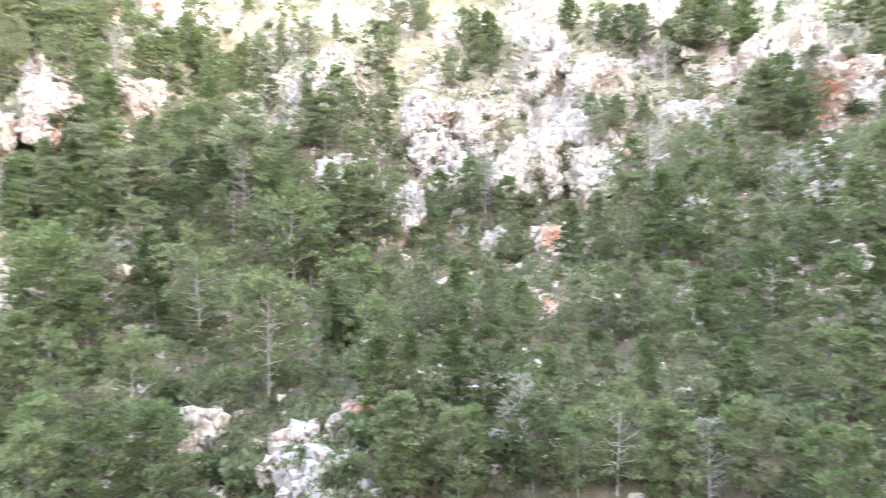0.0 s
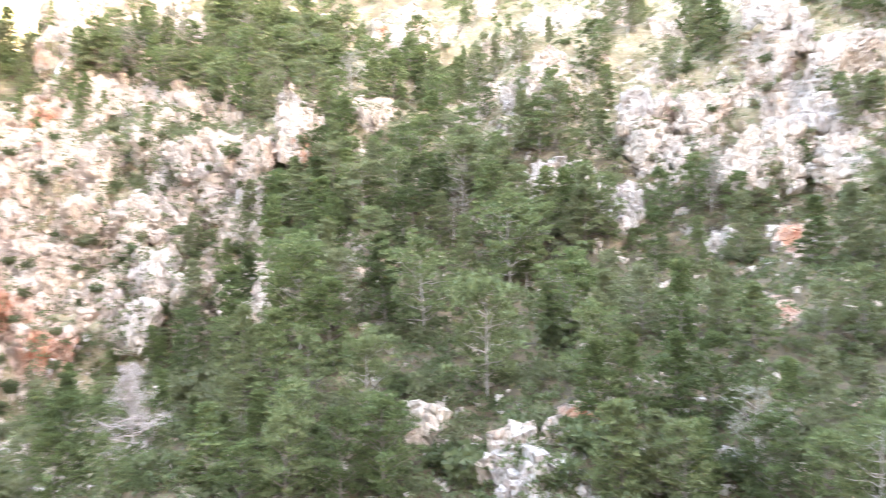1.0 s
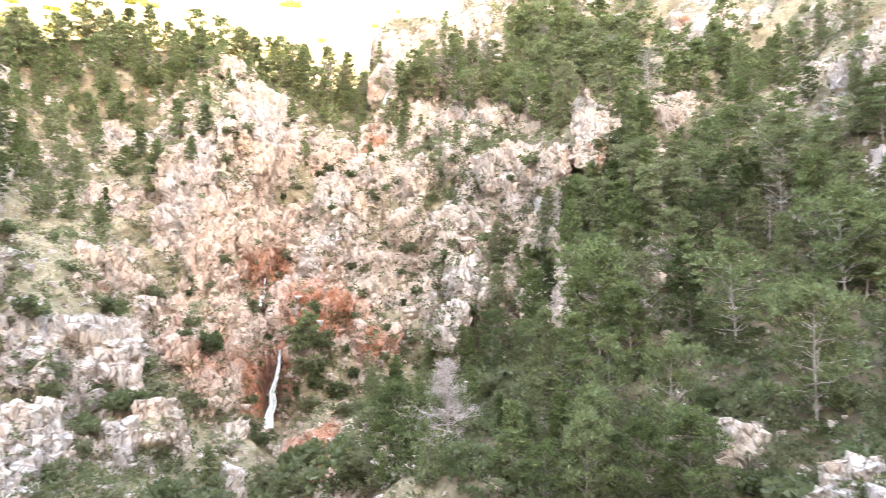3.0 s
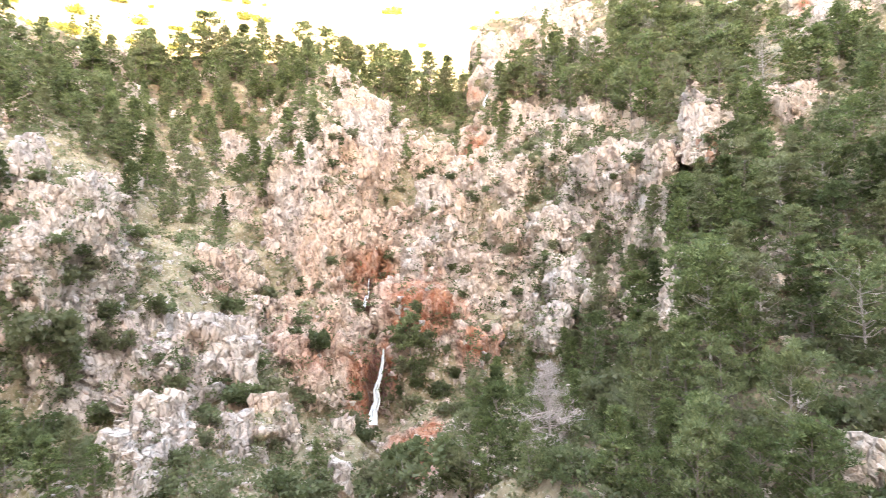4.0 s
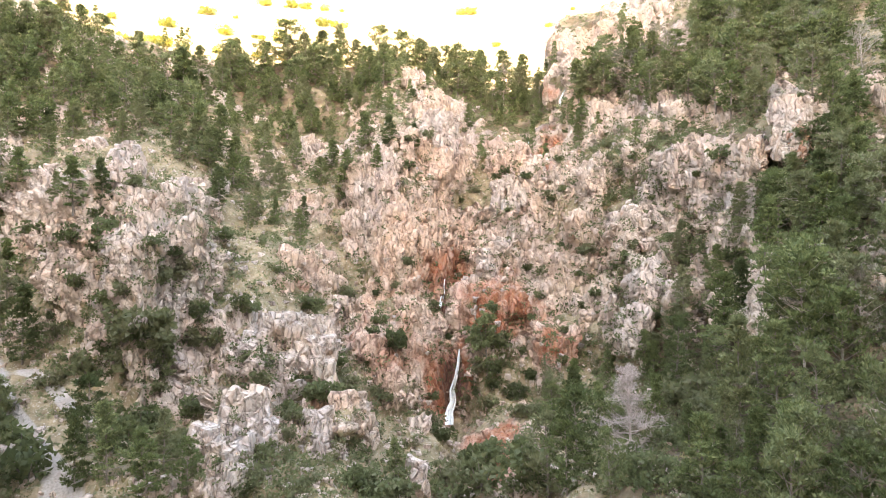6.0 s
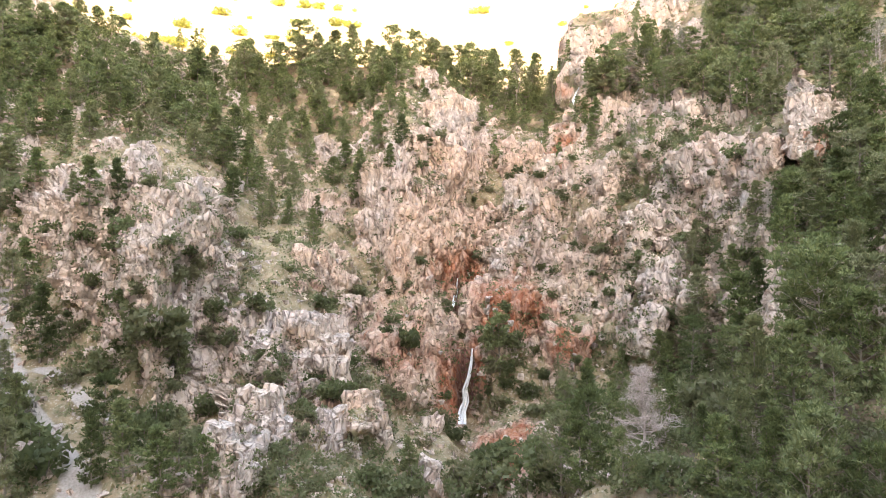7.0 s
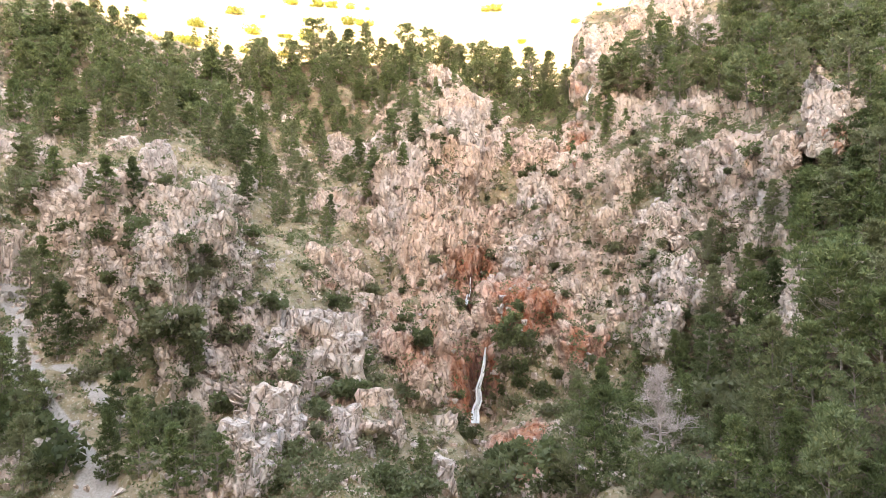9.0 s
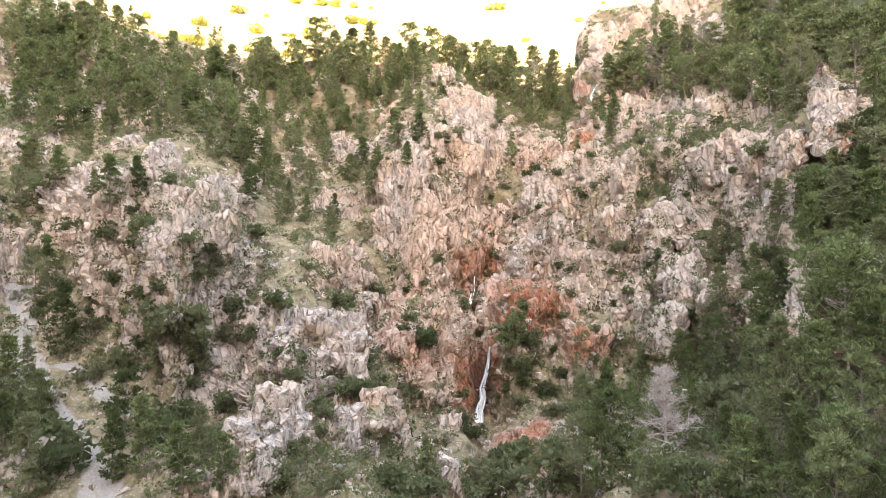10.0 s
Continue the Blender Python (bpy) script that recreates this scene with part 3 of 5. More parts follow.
def pine(seed, shape, high=8.0, leafy=1.0, green=True, singly=False, fine=True):
    """A pine about 8 m high, standing at the origin: cone, round, flat or bare; singly: each limb a part of its own."""
    rng = np.random.default_rng(seed)
    thing = new("pine_tree")
    lean = rng.normal(0, 0.03, 2)
    line0 = [np.array((lean[0] * h * (1 + 0.3 * math.sin(h + seed)), lean[1] * h, h)) for h in np.linspace(-0.8, high * 0.94, 8)]
    wood = [tube(line0, np.linspace(high * (0.013 if shape == "flat" else 0.018), high * 0.004, 8), 6)]
    low = {"cone": 0.07, "round": 0.14, "flat": 0.22, "bare": 0.14}[shape]
    centres, sizes, limbs = [], [], []
    whorls = {"cone": 11, "round": 9, "flat": 8, "bare": 10}[shape]
    gaunt = rng.uniform(0, 6.28)  # the side on which the crown is thin
    for k in range(whorls * 4):
        u = (k // 4 + rng.uniform(-0.18, 0.18)) / (whorls - 0.5)
        u = min(max(u, 0.0), 1.0)
        h = low + (0.95 - low) * u
        a = k * 1.57 + (k // 4) * 0.7 + rng.normal(0, 0.35)
        if shape == "cone":
            reach = min(u * 2.4 + 0.55, 1) * (1 - u) ** 0.8 * 0.29 + 0.025
        elif shape == "round":
            reach = 0.33 * math.sin(math.pi * (0.20 + 0.72 * u ** 0.9)) + 0.03
        elif shape == "flat":
            reach = 0.44 * math.sin(math.pi * (0.26 + 0.62 * u)) + 0.03
        else:
            reach = (1 - u) ** 0.7 * 0.36 + 0.04
        reach *= high * rng.uniform(0.6, 1.15) * (1 - 0.25 * max(0.0, math.cos(a - gaunt)))
        i0 = (h * high + 0.8) / (high * 0.94 + 0.8) * 7
        at = line0[int(i0)] + (line0[min(7, int(i0) + 1)] - line0[int(i0)]) * (i0 - int(i0))
        rise = {"cone": 0.12 + 0.5 * u, "round": 0.30 + 0.4 * u, "flat": 0.45, "bare": 0.08 + 0.3 * u}[shape]
        show = shape in ("flat", "bare")
        line, radii = bough(rng, at, (math.cos(a), math.sin(a), rise), reach, high * (0.0075 if shape == "bare" else 0.0050 if show else 0.0055) * (1.3 - 0.7 * u), bend=0.8 if show else 0.2, steps=5 if show else 3 if fine else 1)
        limb = [tube(line, radii, 4 if show else 3)]
        if shape == "bare":
            for fork in range(14):
                i = rng.integers(1, len(line))
                w = np.array((math.cos(a + rng.normal(0, 0.8)), math.sin(a + rng.normal(0, 0.8)), rng.uniform(-0.2, 0.45)))
                l2, r2 = bough(rng, line[i], w, reach * rng.uniform(0.25, 0.6), radii[i] * 0.62, bend=0.6, steps=3)
                limb.append(tube(l2, r2, 3))
                centres += l2[1:]
                sizes += [high * 0.032] * (len(l2) - 1)
        else:
            for fork in range(2 if show else 0):
                i = rng.integers(2, len(line))
                w = np.array((math.cos(a + rng.normal(0, 0.8)), math.sin(a + rng.normal(0, 0.8)), rng.uniform(0.1, 0.6)))
                l2, r2 = bough(rng, line[i], w, reach * rng.uniform(0.3, 0.5), radii[i] * 0.7, bend=0.5, steps=3)
                limb.append(tube(l2, r2, 3))
                if rng.random() < leafy:
                    centres.append(l2[-1])
                    sizes.append(high * rng.uniform(0.045, 0.07))
            # flat plates of needles along the outer bough, with air between the whorls
            for w in (0.5, 0.8, 1.0):
                if rng.random() < leafy * (0.92 if w > 0.6 else 0.6):
                    p = np.array(line[0]) + (np.array(line[-1]) - np.array(line[0])) * w
                    centres.append(p + rng.normal(0, 0.018, 3) * high)
                    sizes.append(high * rng.uniform(0.042, 0.068) * (0.75 + 0.5 * reach / (0.3 * high)))
        limbs.append(limb)
    if leafy > 0.3:
        centres += [line0[-1] - np.array((0, 0, 0.04 * high)), line0[-1] + np.array((0, 0, 0.02 * high))]
        sizes += [high * 0.045, high * 0.03]
    pale = GREY_WOOD if not green or shape == "flat" else BARK
    if singly:
        part("trunk", gathered("trunk", wood), pale, thing)
        for limb in limbs:
            part("limb", gathered("limb", limb), pale, thing)
    else:
        part("trunk", gathered("trunk", wood + [p for limb in limbs for p in limb]), pale, thing)
    if shape == "bare":
        part("dry_twig_spray", raw_mesh("dry_twig_spray", *tufts(rng, centres, sizes, 3, 0.36, 0.014, 0.7)), GREY_WOOD, thing)
    elif centres:
        part("crown", raw_mesh("crown", *tufts(rng, centres, sizes, (29 if fine else 17) if leafy > 0.7 else 14, 0.36 if fine else 0.46, 0.078 if fine else 0.115, 0.5)), NEEDLES if green else DEAD_NEEDLES, thing)
    return thing


def shrub(seed, wide=1.0, leaves=None, name="shrub"):
    """A low evergreen shrub about 2 m wide and 1.5 m high."""
    rng = np.random.default_rng(seed)
    thing = new(name)
    stems, centres, sizes = [], [], []
    for k in range(9):
        a = k * 2.4
        line, radii = bough(rng, (0, 0, -0.3), (0.5 * math.cos(a), 0.5 * math.sin(a), 0.9), rng.uniform(0.9, 1.5), 0.05, steps=2)
        stems.append(tube(line, radii, 3))
        centres.append(line[-1] * (wide, wide, 0.85))
        sizes.append(rng.uniform(0.35, 0.6))
        centres.append(line[-2] * (wide * 1.5, wide * 1.5, 0.8))
        sizes.append(rng.uniform(0.35, 0.55))
    part("stem", gathered("stem", stems), BARK, thing)
    part("foliage", raw_mesh("foliage", *tufts(rng, centres, sizes, 26, 0.22, 0.13, 0.85)), leaves or LEAVES, thing)
    return thing


PINES = {
    "c": [pine(s, "cone") for s in (1, 2, 3, 4)],
    "r": [pine(s, "round") for s in (11, 12, 13, 14)],
    "C": [pine(s, "cone", fine=False) for s in (5, 6, 7, 8)],
    "R": [pine(s, "round", fine=False) for s in (15, 16, 17)],
    "f": [pine(s, "flat", leafy=1.0, singly=True) for s in (21, 22, 23)],
    "g": [pine(s, "round", leafy=0.6, green=False) for s in (31, 32)],
    "d": [pine(41, "bare", leafy=0.0, green=False, singly=True)],
}
PINE_LABEL = {
    "c": "slender dark green pine growing on the rocky slope",
    "r": "rounded green pine with a dense crown on the slope",
    "C": "slender dark green pine high on the rocky slope",
    "R": "rounded green pine high on the rocky slope",
    "f": "broad open pine with pale bare lower branches",
    "g": "half dead pine with dry grey brown needles",
    "d": "dead leafless pine with pale grey bare branches",
}
SHRUBS = [shrub(s, w) for s, w in ((51, 1.0), (52, 1.3), (53, 1.0), (54, 1.5), (55, 0.8))]
first_use = {}
chooser = random.Random(5)


def plant(kinds, bearing, up, size, label, category, group, squash=1.0):
    """One copy of a chosen model at a place on the slope; the model itself serves first."""
    model = chooser.choice(kinds)
    m = pose(*stand(bearing, up), 0, 0, chooser.uniform(0, 360)) @ Matrix.Diagonal((size * squash, size * squash, size, 1))
    if model.name in first_use:
        ob = copy_thing(model, m)
    else:
        first_use[model.name] = True
        ob = model
        models_home.append((ob, m))
    return tagged(ob, label, category, group)


models_home = []
FAR_WOOD = 158.0  # metres


far_pines = []


def grove(rows):
    """Pines from rows of kind, bearing and elevation of the foot, and height of the tree; the farthest are gathered into one wood."""
    for kind, bearing, up, tall in rows:
        spread = chooser.uniform(0.95, 1.3) if kind in "CR" else chooser.uniform(0.8, 1.08)
        x, y, z = stand(bearing, up)
        if math.hypot(x, y) > FAR_WOOD:
            far_pines.append((chooser.choice(PINES[kind]), pose(x, y, z, 0, 0, chooser.uniform(0, 360)) @ Matrix.Diagonal((tall / 8.0 * spread, tall / 8.0 * spread, tall / 8.0, 1))))
        else:
            plant(PINES[kind], bearing, up, tall / 8.0, PINE_LABEL[kind], "tree", "pines of the gorge", spread)


def corners(me):
    """The places and three-cornered faces of a mesh."""
    me.calc_loop_triangles()
    spots, faces = np.empty(len(me.vertices) * 3), np.empty(len(me.loop_triangles) * 3, np.int32)
    me.vertices.foreach_get("co", spots)
    me.loop_triangles.foreach_get("vertices", faces)
    return spots.reshape(-1, 3), faces.reshape(-1, 3)


def far_wood(label):
    """The farthest pines as one mesh: crowns, dry crowns and trunks."""
    spots, faces, slots, n = [], [], [], 0
    kinds = [WOOD_NEEDLES, DEAD_NEEDLES, BARK, GREY_WOOD]
    for model, m in far_pines:
        turn = np.array(m)
        for ob in model.children:
            p, f = corners(ob.data)
            spots.append(p @ turn[:3, :3].T + turn[:3, 3])
            faces.append(f + n)
            slots.append(np.full(len(f), kinds.index(WOOD_NEEDLES if ob.data.materials[0] == NEEDLES else ob.data.materials[0])))
            n += len(p)
    me = raw_mesh("far_wood", np.concatenate(spots), np.concatenate(faces))
    for material in kinds:
        me.materials.append(material)
    me.polygons.foreach_set("material_index", np.concatenate(slots).astype(np.int32))
    return tagged(new("far_wood", me), label, "wood", kind="stuff")


def thicket(rows):
    """Shrubs from rows of bearing and elevation of the foot, and width."""
    for bearing, up, wide in rows:
        plant(SHRUBS, bearing, up, wide / 2.2, "low dark evergreen shrub rooted in the rocks", "shrub", "shrubs of the gorge")


# ---- rocks and water
def block_mesh(name, seed, corners=16):
    """An angular stone about 2 m across, the hull of chance corners, with its edges worn."""
    rng = np.random.default_rng(seed)
    bm = bmesh.new()
    for _ in range(corners):
        p = np.sign(rng.normal(0, 1, 3)) * rng.uniform(0.45, 1.0, 3)
        p[rng.integers(0, 3)] *= rng.uniform(0.3, 1.0)
        bm.verts.new(p)
    hull = bmesh.ops.convex_hull(bm, input=bm.verts)
    bmesh.ops.delete(bm, geom=[v for v in set(hull["geom_interior"] + hull["geom_unused"]) if isinstance(v, bmesh.types.BMVert)], context="VERTS")
    bmesh.ops.dissolve_limit(bm, angle_limit=radians(14), verts=bm.verts, edges=bm.edges)
    bmesh.ops.triangulate(bm, faces=bm.faces)
    me = bpy.data.meshes.new(name)
    bm.to_mesh(me)
    bm.free()
    return me


BLOCKS = [block_mesh("block", s) for s in range(200, 214)]
for mesh in BLOCKS:
    mesh.materials.append(STONE)


def crags(rows):
    """Outcrops of jointed blocks from rows of bearing and elevation of the foot, width and height."""
    for bearing, up, wide, high in rows:
        x, y, z = stand(bearing, up, 0.3)
        thing = tagged(new("rock_outcrop"), "jointed pale limestone outcrop standing out of the slope", "rock", "limestone outcrops")
        thing.matrix_basis = pose(x, y, z, 0, 0, bearing)
        count = max(8, min(64, int(wide * high / 1.3)))
        size = math.sqrt(wide * high / count) * 0.80
        for k in range(count):
            u, v = chooser.uniform(-1, 1), (k + chooser.random()) / count
            span = math.sqrt(max(0.05, 1 - (0.85 * v) ** 2))
            ob = new("block", chooser.choice(BLOCKS))
            ob.parent = thing
            s = size * chooser.uniform(0.6, 1.4)
            ob.matrix_basis = (pose(u * span * (wide / 2 - size * 0.5), size * 0.4 + v * high * 0.45 + 0.25 * abs(u) * wide * 0.5, v * (high - size * 0.9), chooser.uniform(-14, 14), chooser.uniform(-14, 14), chooser.uniform(0, 360))
                               @ Matrix.Diagonal((s, s, s * chooser.uniform(1.0, 1.7), 1)))


def strand(name, rows, material, parent, label=""):
    """A ribbon of falling water from rows of place and half width, bulging towards the gorge."""
    spots = []
    for x, y, z, half in rows:
        out = np.array((-x, -y, 0.0))
        out /= np.linalg.norm(out)
        side = np.array((out[1], -out[0], 0.0))
        for k in range(7):
            u = k / 3 - 1
            spots.append(np.array((x, y, z)) + side * u * half + out * (0.25 * (1 - u * u) + 0.08 * noise.noise((u * 4, z * 0.8, half))))
    return part(name, raw_mesh(name, np.array(spots), quads(len(rows), 7)), material, parent, label)


def falls(label, course, half, strands):
    """Falling water down the rock, along a course of bearings and elevations."""
    thing = tagged(new("waterfall"), label, "waterfall")
    course = np.array(course)
    for s in range(strands):
        rows, n = [], 40
        u = np.linspace(0, 1, n)
        at = u * (len(course) - 1)
        bearing = np.interp(at, np.arange(len(course)), course[:, 0]) + np.sin(u * 8 + s * 1.7) * 0.07 * (0.3 + u) + (s - (strands - 1) / 2) * half * (0.08 + 0.42 * u)
        up = np.interp(at, np.arange(len(course)), course[:, 1])
        r = np.array([math.hypot(*stand(b, h, 0)[:2]) for b, h in zip(bearing, up)])
        r = np.minimum(r, np.convolve(np.pad(r, 4, "edge"), np.ones(9) / 9, "valid")) - 0.8 - 0.12 * s
        for i in range(n):
            a = radians(bearing[i])
            rows.append((-math.sin(a) * r[i], math.cos(a) * r[i], math.tan(radians(up[i])) * r[i], half * (0.35 + 0.75 * u[i]) * (0.7 + 0.9 * abs(noise.noise((s * 3.1, u[i] * 8, half))))))
        strand("water_strand", rows, WATER, thing)
    return thing


falls("white waterfall dropping over wet rust red rock", [(58.4, -6.8), (58.48, -8.0), (58.68, -9.1), (59.12, -10.3), (59.0, -11.2), (59.25, -12.1), (59.2, -13.1)], 0.26, 5)
falls("thin trickle of water in a rock cleft", [(59.65, -0.80), (59.8, -1.85), (60.05, -3.33)], 0.2, 2)
falls("thin trickle of water below the notch", [(52.35, 11.00), (52.3, 9.83), (52.35, 8.85)], 0.28, 2)
falls("thin white trickle of water beside the notch", [(49.0, 15.48), (49.3, 14.95), (49.6, 13.83)], 0.35, 2)
# pines along the rim and the upper slope
grove([
    ("C", 94.9, 16.2, 12.0), ("C", 93.5, 16.5, 12.1), ("C", 92.2, 16.1, 12.5), ("R", 90.9, 16.0, 12.5), ("C", 94.9, 13.2, 11.1), ("C", 93.6, 13.4, 12.5),
    ("R", 92.6, 13.7, 11.1), ("C", 90.0, 17.6, 10.5), ("C", 88.6, 16.5, 12.5), ("C", 88.8, 13.3, 11.0), ("R", 89.5, 12.0, 11.2), ("R", 87.4, 15.9, 12.5),
    ("R", 87.0, 14.7, 10.8), ("C", 86.2, 13.1, 10.1), ("C", 87.2, 12.2, 11.7), ("C", 84.9, 15.1, 12.5), ("R", 85.5, 11.9, 12.5), ("C", 84.5, 11.8, 12.5),
    ("C", 83.2, 11.2, 12.5), ("C", 85.9, 9.8, 7.0), ("C", 89.3, 9.8, 9.1), ("C", 93.2, 9.6, 9.6), ("C", 91.9, 9.7, 9.3), ("C", 90.8, 10.1, 7.7),
])

# pines along the rim and the upper slope
grove([
    ("R", 94.1, 7.6, 7.5), ("R", 94.9, 4.1, 7.8), ("R", 82.6, 14.1, 10.4), ("R", 81.9, 11.4, 11.1), ("R", 80.8, 11.5, 11.4), ("C", 80.6, 10.0, 9.4),
    ("C", 81.3, 14.0, 12.5), ("C", 80.2, 14.9, 11.1), ("C", 78.8, 9.8, 11.1), ("C", 78.4, 13.8, 12.5), ("R", 77.7, 15.3, 12.5), ("C", 76.5, 14.1, 12.5),
    ("C", 77.2, 16.3, 10.1), ("R", 75.1, 15.4, 12.5), ("C", 74.4, 13.7, 10.9), ("R", 73.0, 16.4, 10.1), ("R", 72.3, 14.6, 11.2), ("C", 71.6, 16.5, 12.1),
    ("R", 70.8, 15.3, 12.5), ("C", 71.8, 13.2, 10.8), ("C", 71.1, 11.4, 10.3), ("C", 73.2, 10.3, 10.1), ("C", 70.4, 16.8, 12.5), ("C", 69.4, 15.7, 12.5),
])

# pines along the rim and the upper slope
grove([
    ("C", 68.4, 13.8, 10.8), ("C", 69.2, 16.9, 8.1), ("C", 69.8, 10.6, 6.4), ("C", 67.4, 16.8, 10.1), ("C", 66.9, 15.8, 9.2), ("C", 65.9, 15.3, 12.5),
    ("C", 64.7, 15.7, 12.5), ("R", 64.0, 17.6, 8.1), ("R", 63.0, 17.5, 8.1), ("C", 65.4, 13.1, 7.8), ("C", 66.4, 10.5, 8.9), ("C", 64.4, 10.6, 7.3),
    ("R", 61.5, 17.5, 12.2), ("C", 77.4, 8.4, 7.6), ("C", 77.6, 6.5, 8.2), ("C", 76.5, 6.6, 8.1), ("r", 76.2, 3.6, 6.0), ("R", 74.6, 7.0, 7.4),
    ("C", 73.7, 6.1, 8.0), ("c", 72.0, 2.3, 7.2), ("c", 71.7, 3.8, 6.3), ("R", 68.1, 5.7, 8.2), ("C", 67.6, 7.6, 7.3), ("c", 88.4, 4.6, 8.3),
])

# pines along the rim and the upper slope
grove([
    ("c", 87.5, 4.2, 8.9), ("c", 89.6, 5.2, 4.9),
])

# pines round the notch and the ridge
grove([
    ("C", 60.5, 16.7, 11.8), ("R", 59.5, 15.8, 12.5), ("R", 58.5, 14.8, 11.1), ("R", 57.5, 15.3, 12.5), ("R", 56.5, 14.7, 12.5), ("R", 55.5, 13.5, 12.5),
    ("g", 54.5, 14.0, 12.5), ("C", 53.3, 13.9, 12.5), ("C", 56.5, 14.7, 7.8), ("R", 51.4, 13.4, 11.4), ("R", 49.2, 11.8, 7.9), ("C", 47.8, 11.8, 7.9),
    ("C", 48.5, 10.3, 6.2), ("C", 47.8, 14.2, 7.1), ("R", 46.6, 14.5, 12.4), ("g", 45.0, 14.8, 10.6), ("g", 44.1, 14.3, 11.6), ("g", 42.9, 15.3, 10.4),
    ("g", 41.8, 16.7, 10.5), ("R", 41.6, 13.7, 9.7), ("C", 40.1, 13.8, 9.2), ("g", 40.7, 15.9, 10.4), ("R", 37.5, 16.3, 10.2), ("C", 37.9, 13.1, 10.5),
])

# pines round the notch and the ridge
grove([
    ("g", 35.8, 16.5, 12.1), ("C", 35.5, 12.2, 8.1), ("C", 34.8, 17.2, 12.5), ("C", 34.3, 11.8, 9.2), ("R", 33.5, 13.3, 9.5), ("g", 33.1, 15.7, 11.6),
    ("C", 32.3, 17.3, 11.1), ("R", 31.5, 14.4, 11.2), ("g", 30.0, 14.9, 12.5), ("R", 29.0, 14.7, 12.5), ("r", 28.3, 12.3, 10.4), ("c", 27.6, 9.3, 10.7),
    ("g", 27.2, 13.9, 11.0),
])

# pines of the middle slope
grove([
    ("c", 34.0, 1.3, 12.5), ("c", 40.2, 1.1, 6.8), ("c", 32.0, 6.1, 6.5), ("c", 30.5, 7.0, 6.6), ("c", 28.7, 6.2, 12.5), ("c", 29.5, 1.1, 11.2),
    ("c", 27.7, 3.5, 12.5), ("c", 31.3, 1.9, 8.2), ("r", 56.0, -9.1, 11.3), ("c", 82.1, -8.7, 9.9), ("r", 88.2, -13.6, 9.2), ("c", 88.9, -16.2, 8.6),
    ("r", 93.9, -3.4, 10.1), ("c", 92.1, -6.9, 11.7), ("c", 93.2, -1.8, 9.2), ("c", 94.2, -8.4, 6.3), ("c", 86.6, -15.9, 9.1), ("c", 82.5, -15.5, 6.8),
    ("c", 93.7, -13.1, 9.7), ("c", 94.3, -16.6, 9.7), ("c", 83.7, -18.2, 7.8), ("r", 80.7, -18.0, 6.4), ("c", 63.9, -17.8, 6.1), ("r", 48.4, -18.4, 7.3),
])

# pines of the middle slope
grove([
    ("c", 51.2, -18.2, 4.8), ("c", 45.2, -13.3, 7.5), ("c", 48.8, -13.5, 9.0), ("c", 46.7, -13.6, 7.2), ("c", 42.5, -13.7, 8.0), ("c", 40.3, -9.1, 7.2),
    ("r", 37.8, -9.2, 7.9), ("r", 50.3, -13.4, 6.6), ("c", 43.3, -8.0, 6.1), ("c", 36.6, -13.2, 4.7), ("c", 35.4, -16.5, 5.5), ("r", 37.9, -17.4, 4.2),
    ("c", 39.5, -14.3, 5.2),
])

# pines of the near wooded slope
grove([
    ("r", 28.2, -6.1, 10.5), ("c", 24.2, -5.3, 11.7), ("f", 20.8, -6.6, 11.0), ("c", 17.3, -2.5, 10.7), ("f", 11.8, -2.6, 12.5), ("c", 34.1, -19.0, 6.2),
    ("c", 37.0, -15.1, 7.5), ("r", 35.5, -10.9, 7.6), ("r", 25.5, -18.8, 5.5), ("r", 30.2, -19.1, 6.2), ("f", 7.2, -7.2, 9.2), ("f", 8.2, -7.2, 10.1),
    ("c", 10.1, -7.3, 8.2), ("c", 6.2, -14.1, 8.0), ("C", 38.0, 14.7, 8.3), ("R", 36.0, 15.3, 11.2), ("f", 31.5, 16.0, 11.8), ("C", 30.1, 17.1, 11.7),
    ("R", 27.6, 18.4, 10.2), ("C", 26.2, 17.2, 9.2), ("f", 25.3, 15.3, 10.6), ("C", 23.4, 14.0, 11.9), ("R", 22.0, 15.3, 10.7), ("R", 20.7, 14.5, 11.6),
])

# pines of the near wooded slope
grove([
    ("r", 19.4, 11.7, 11.1), ("C", 18.0, 13.9, 10.9), ("f", 16.7, 14.6, 9.5), ("r", 15.7, 12.3, 7.1), ("c", 15.0, 15.7, 10.5), ("f", 12.9, 16.4, 7.9),
    ("f", 12.0, 13.3, 7.1), ("r", 10.7, 8.9, 10.7), ("r", 9.5, 9.4, 12.5), ("f", 7.6, 11.7, 5.6), ("r", 6.1, 15.3, 12.5), ("c", 5.1, 12.9, 9.2),
    ("c", 9.8, 17.5, 7.5), ("f", 18.9, 8.5, 9.0), ("r", 21.2, 8.1, 10.0), ("f", 23.0, 7.3, 8.7), ("c", 25.3, 6.9, 8.6), ("f", 23.5, 4.0, 9.9),
    ("c", 30.1, 2.8, 12.0), ("f", 26.3, 2.7, 10.7), ("c", 20.3, 4.8, 9.3), ("r", 17.2, 5.0, 11.9), ("c", 14.7, 6.5, 8.6), ("r", 12.9, 3.6, 8.6),
])

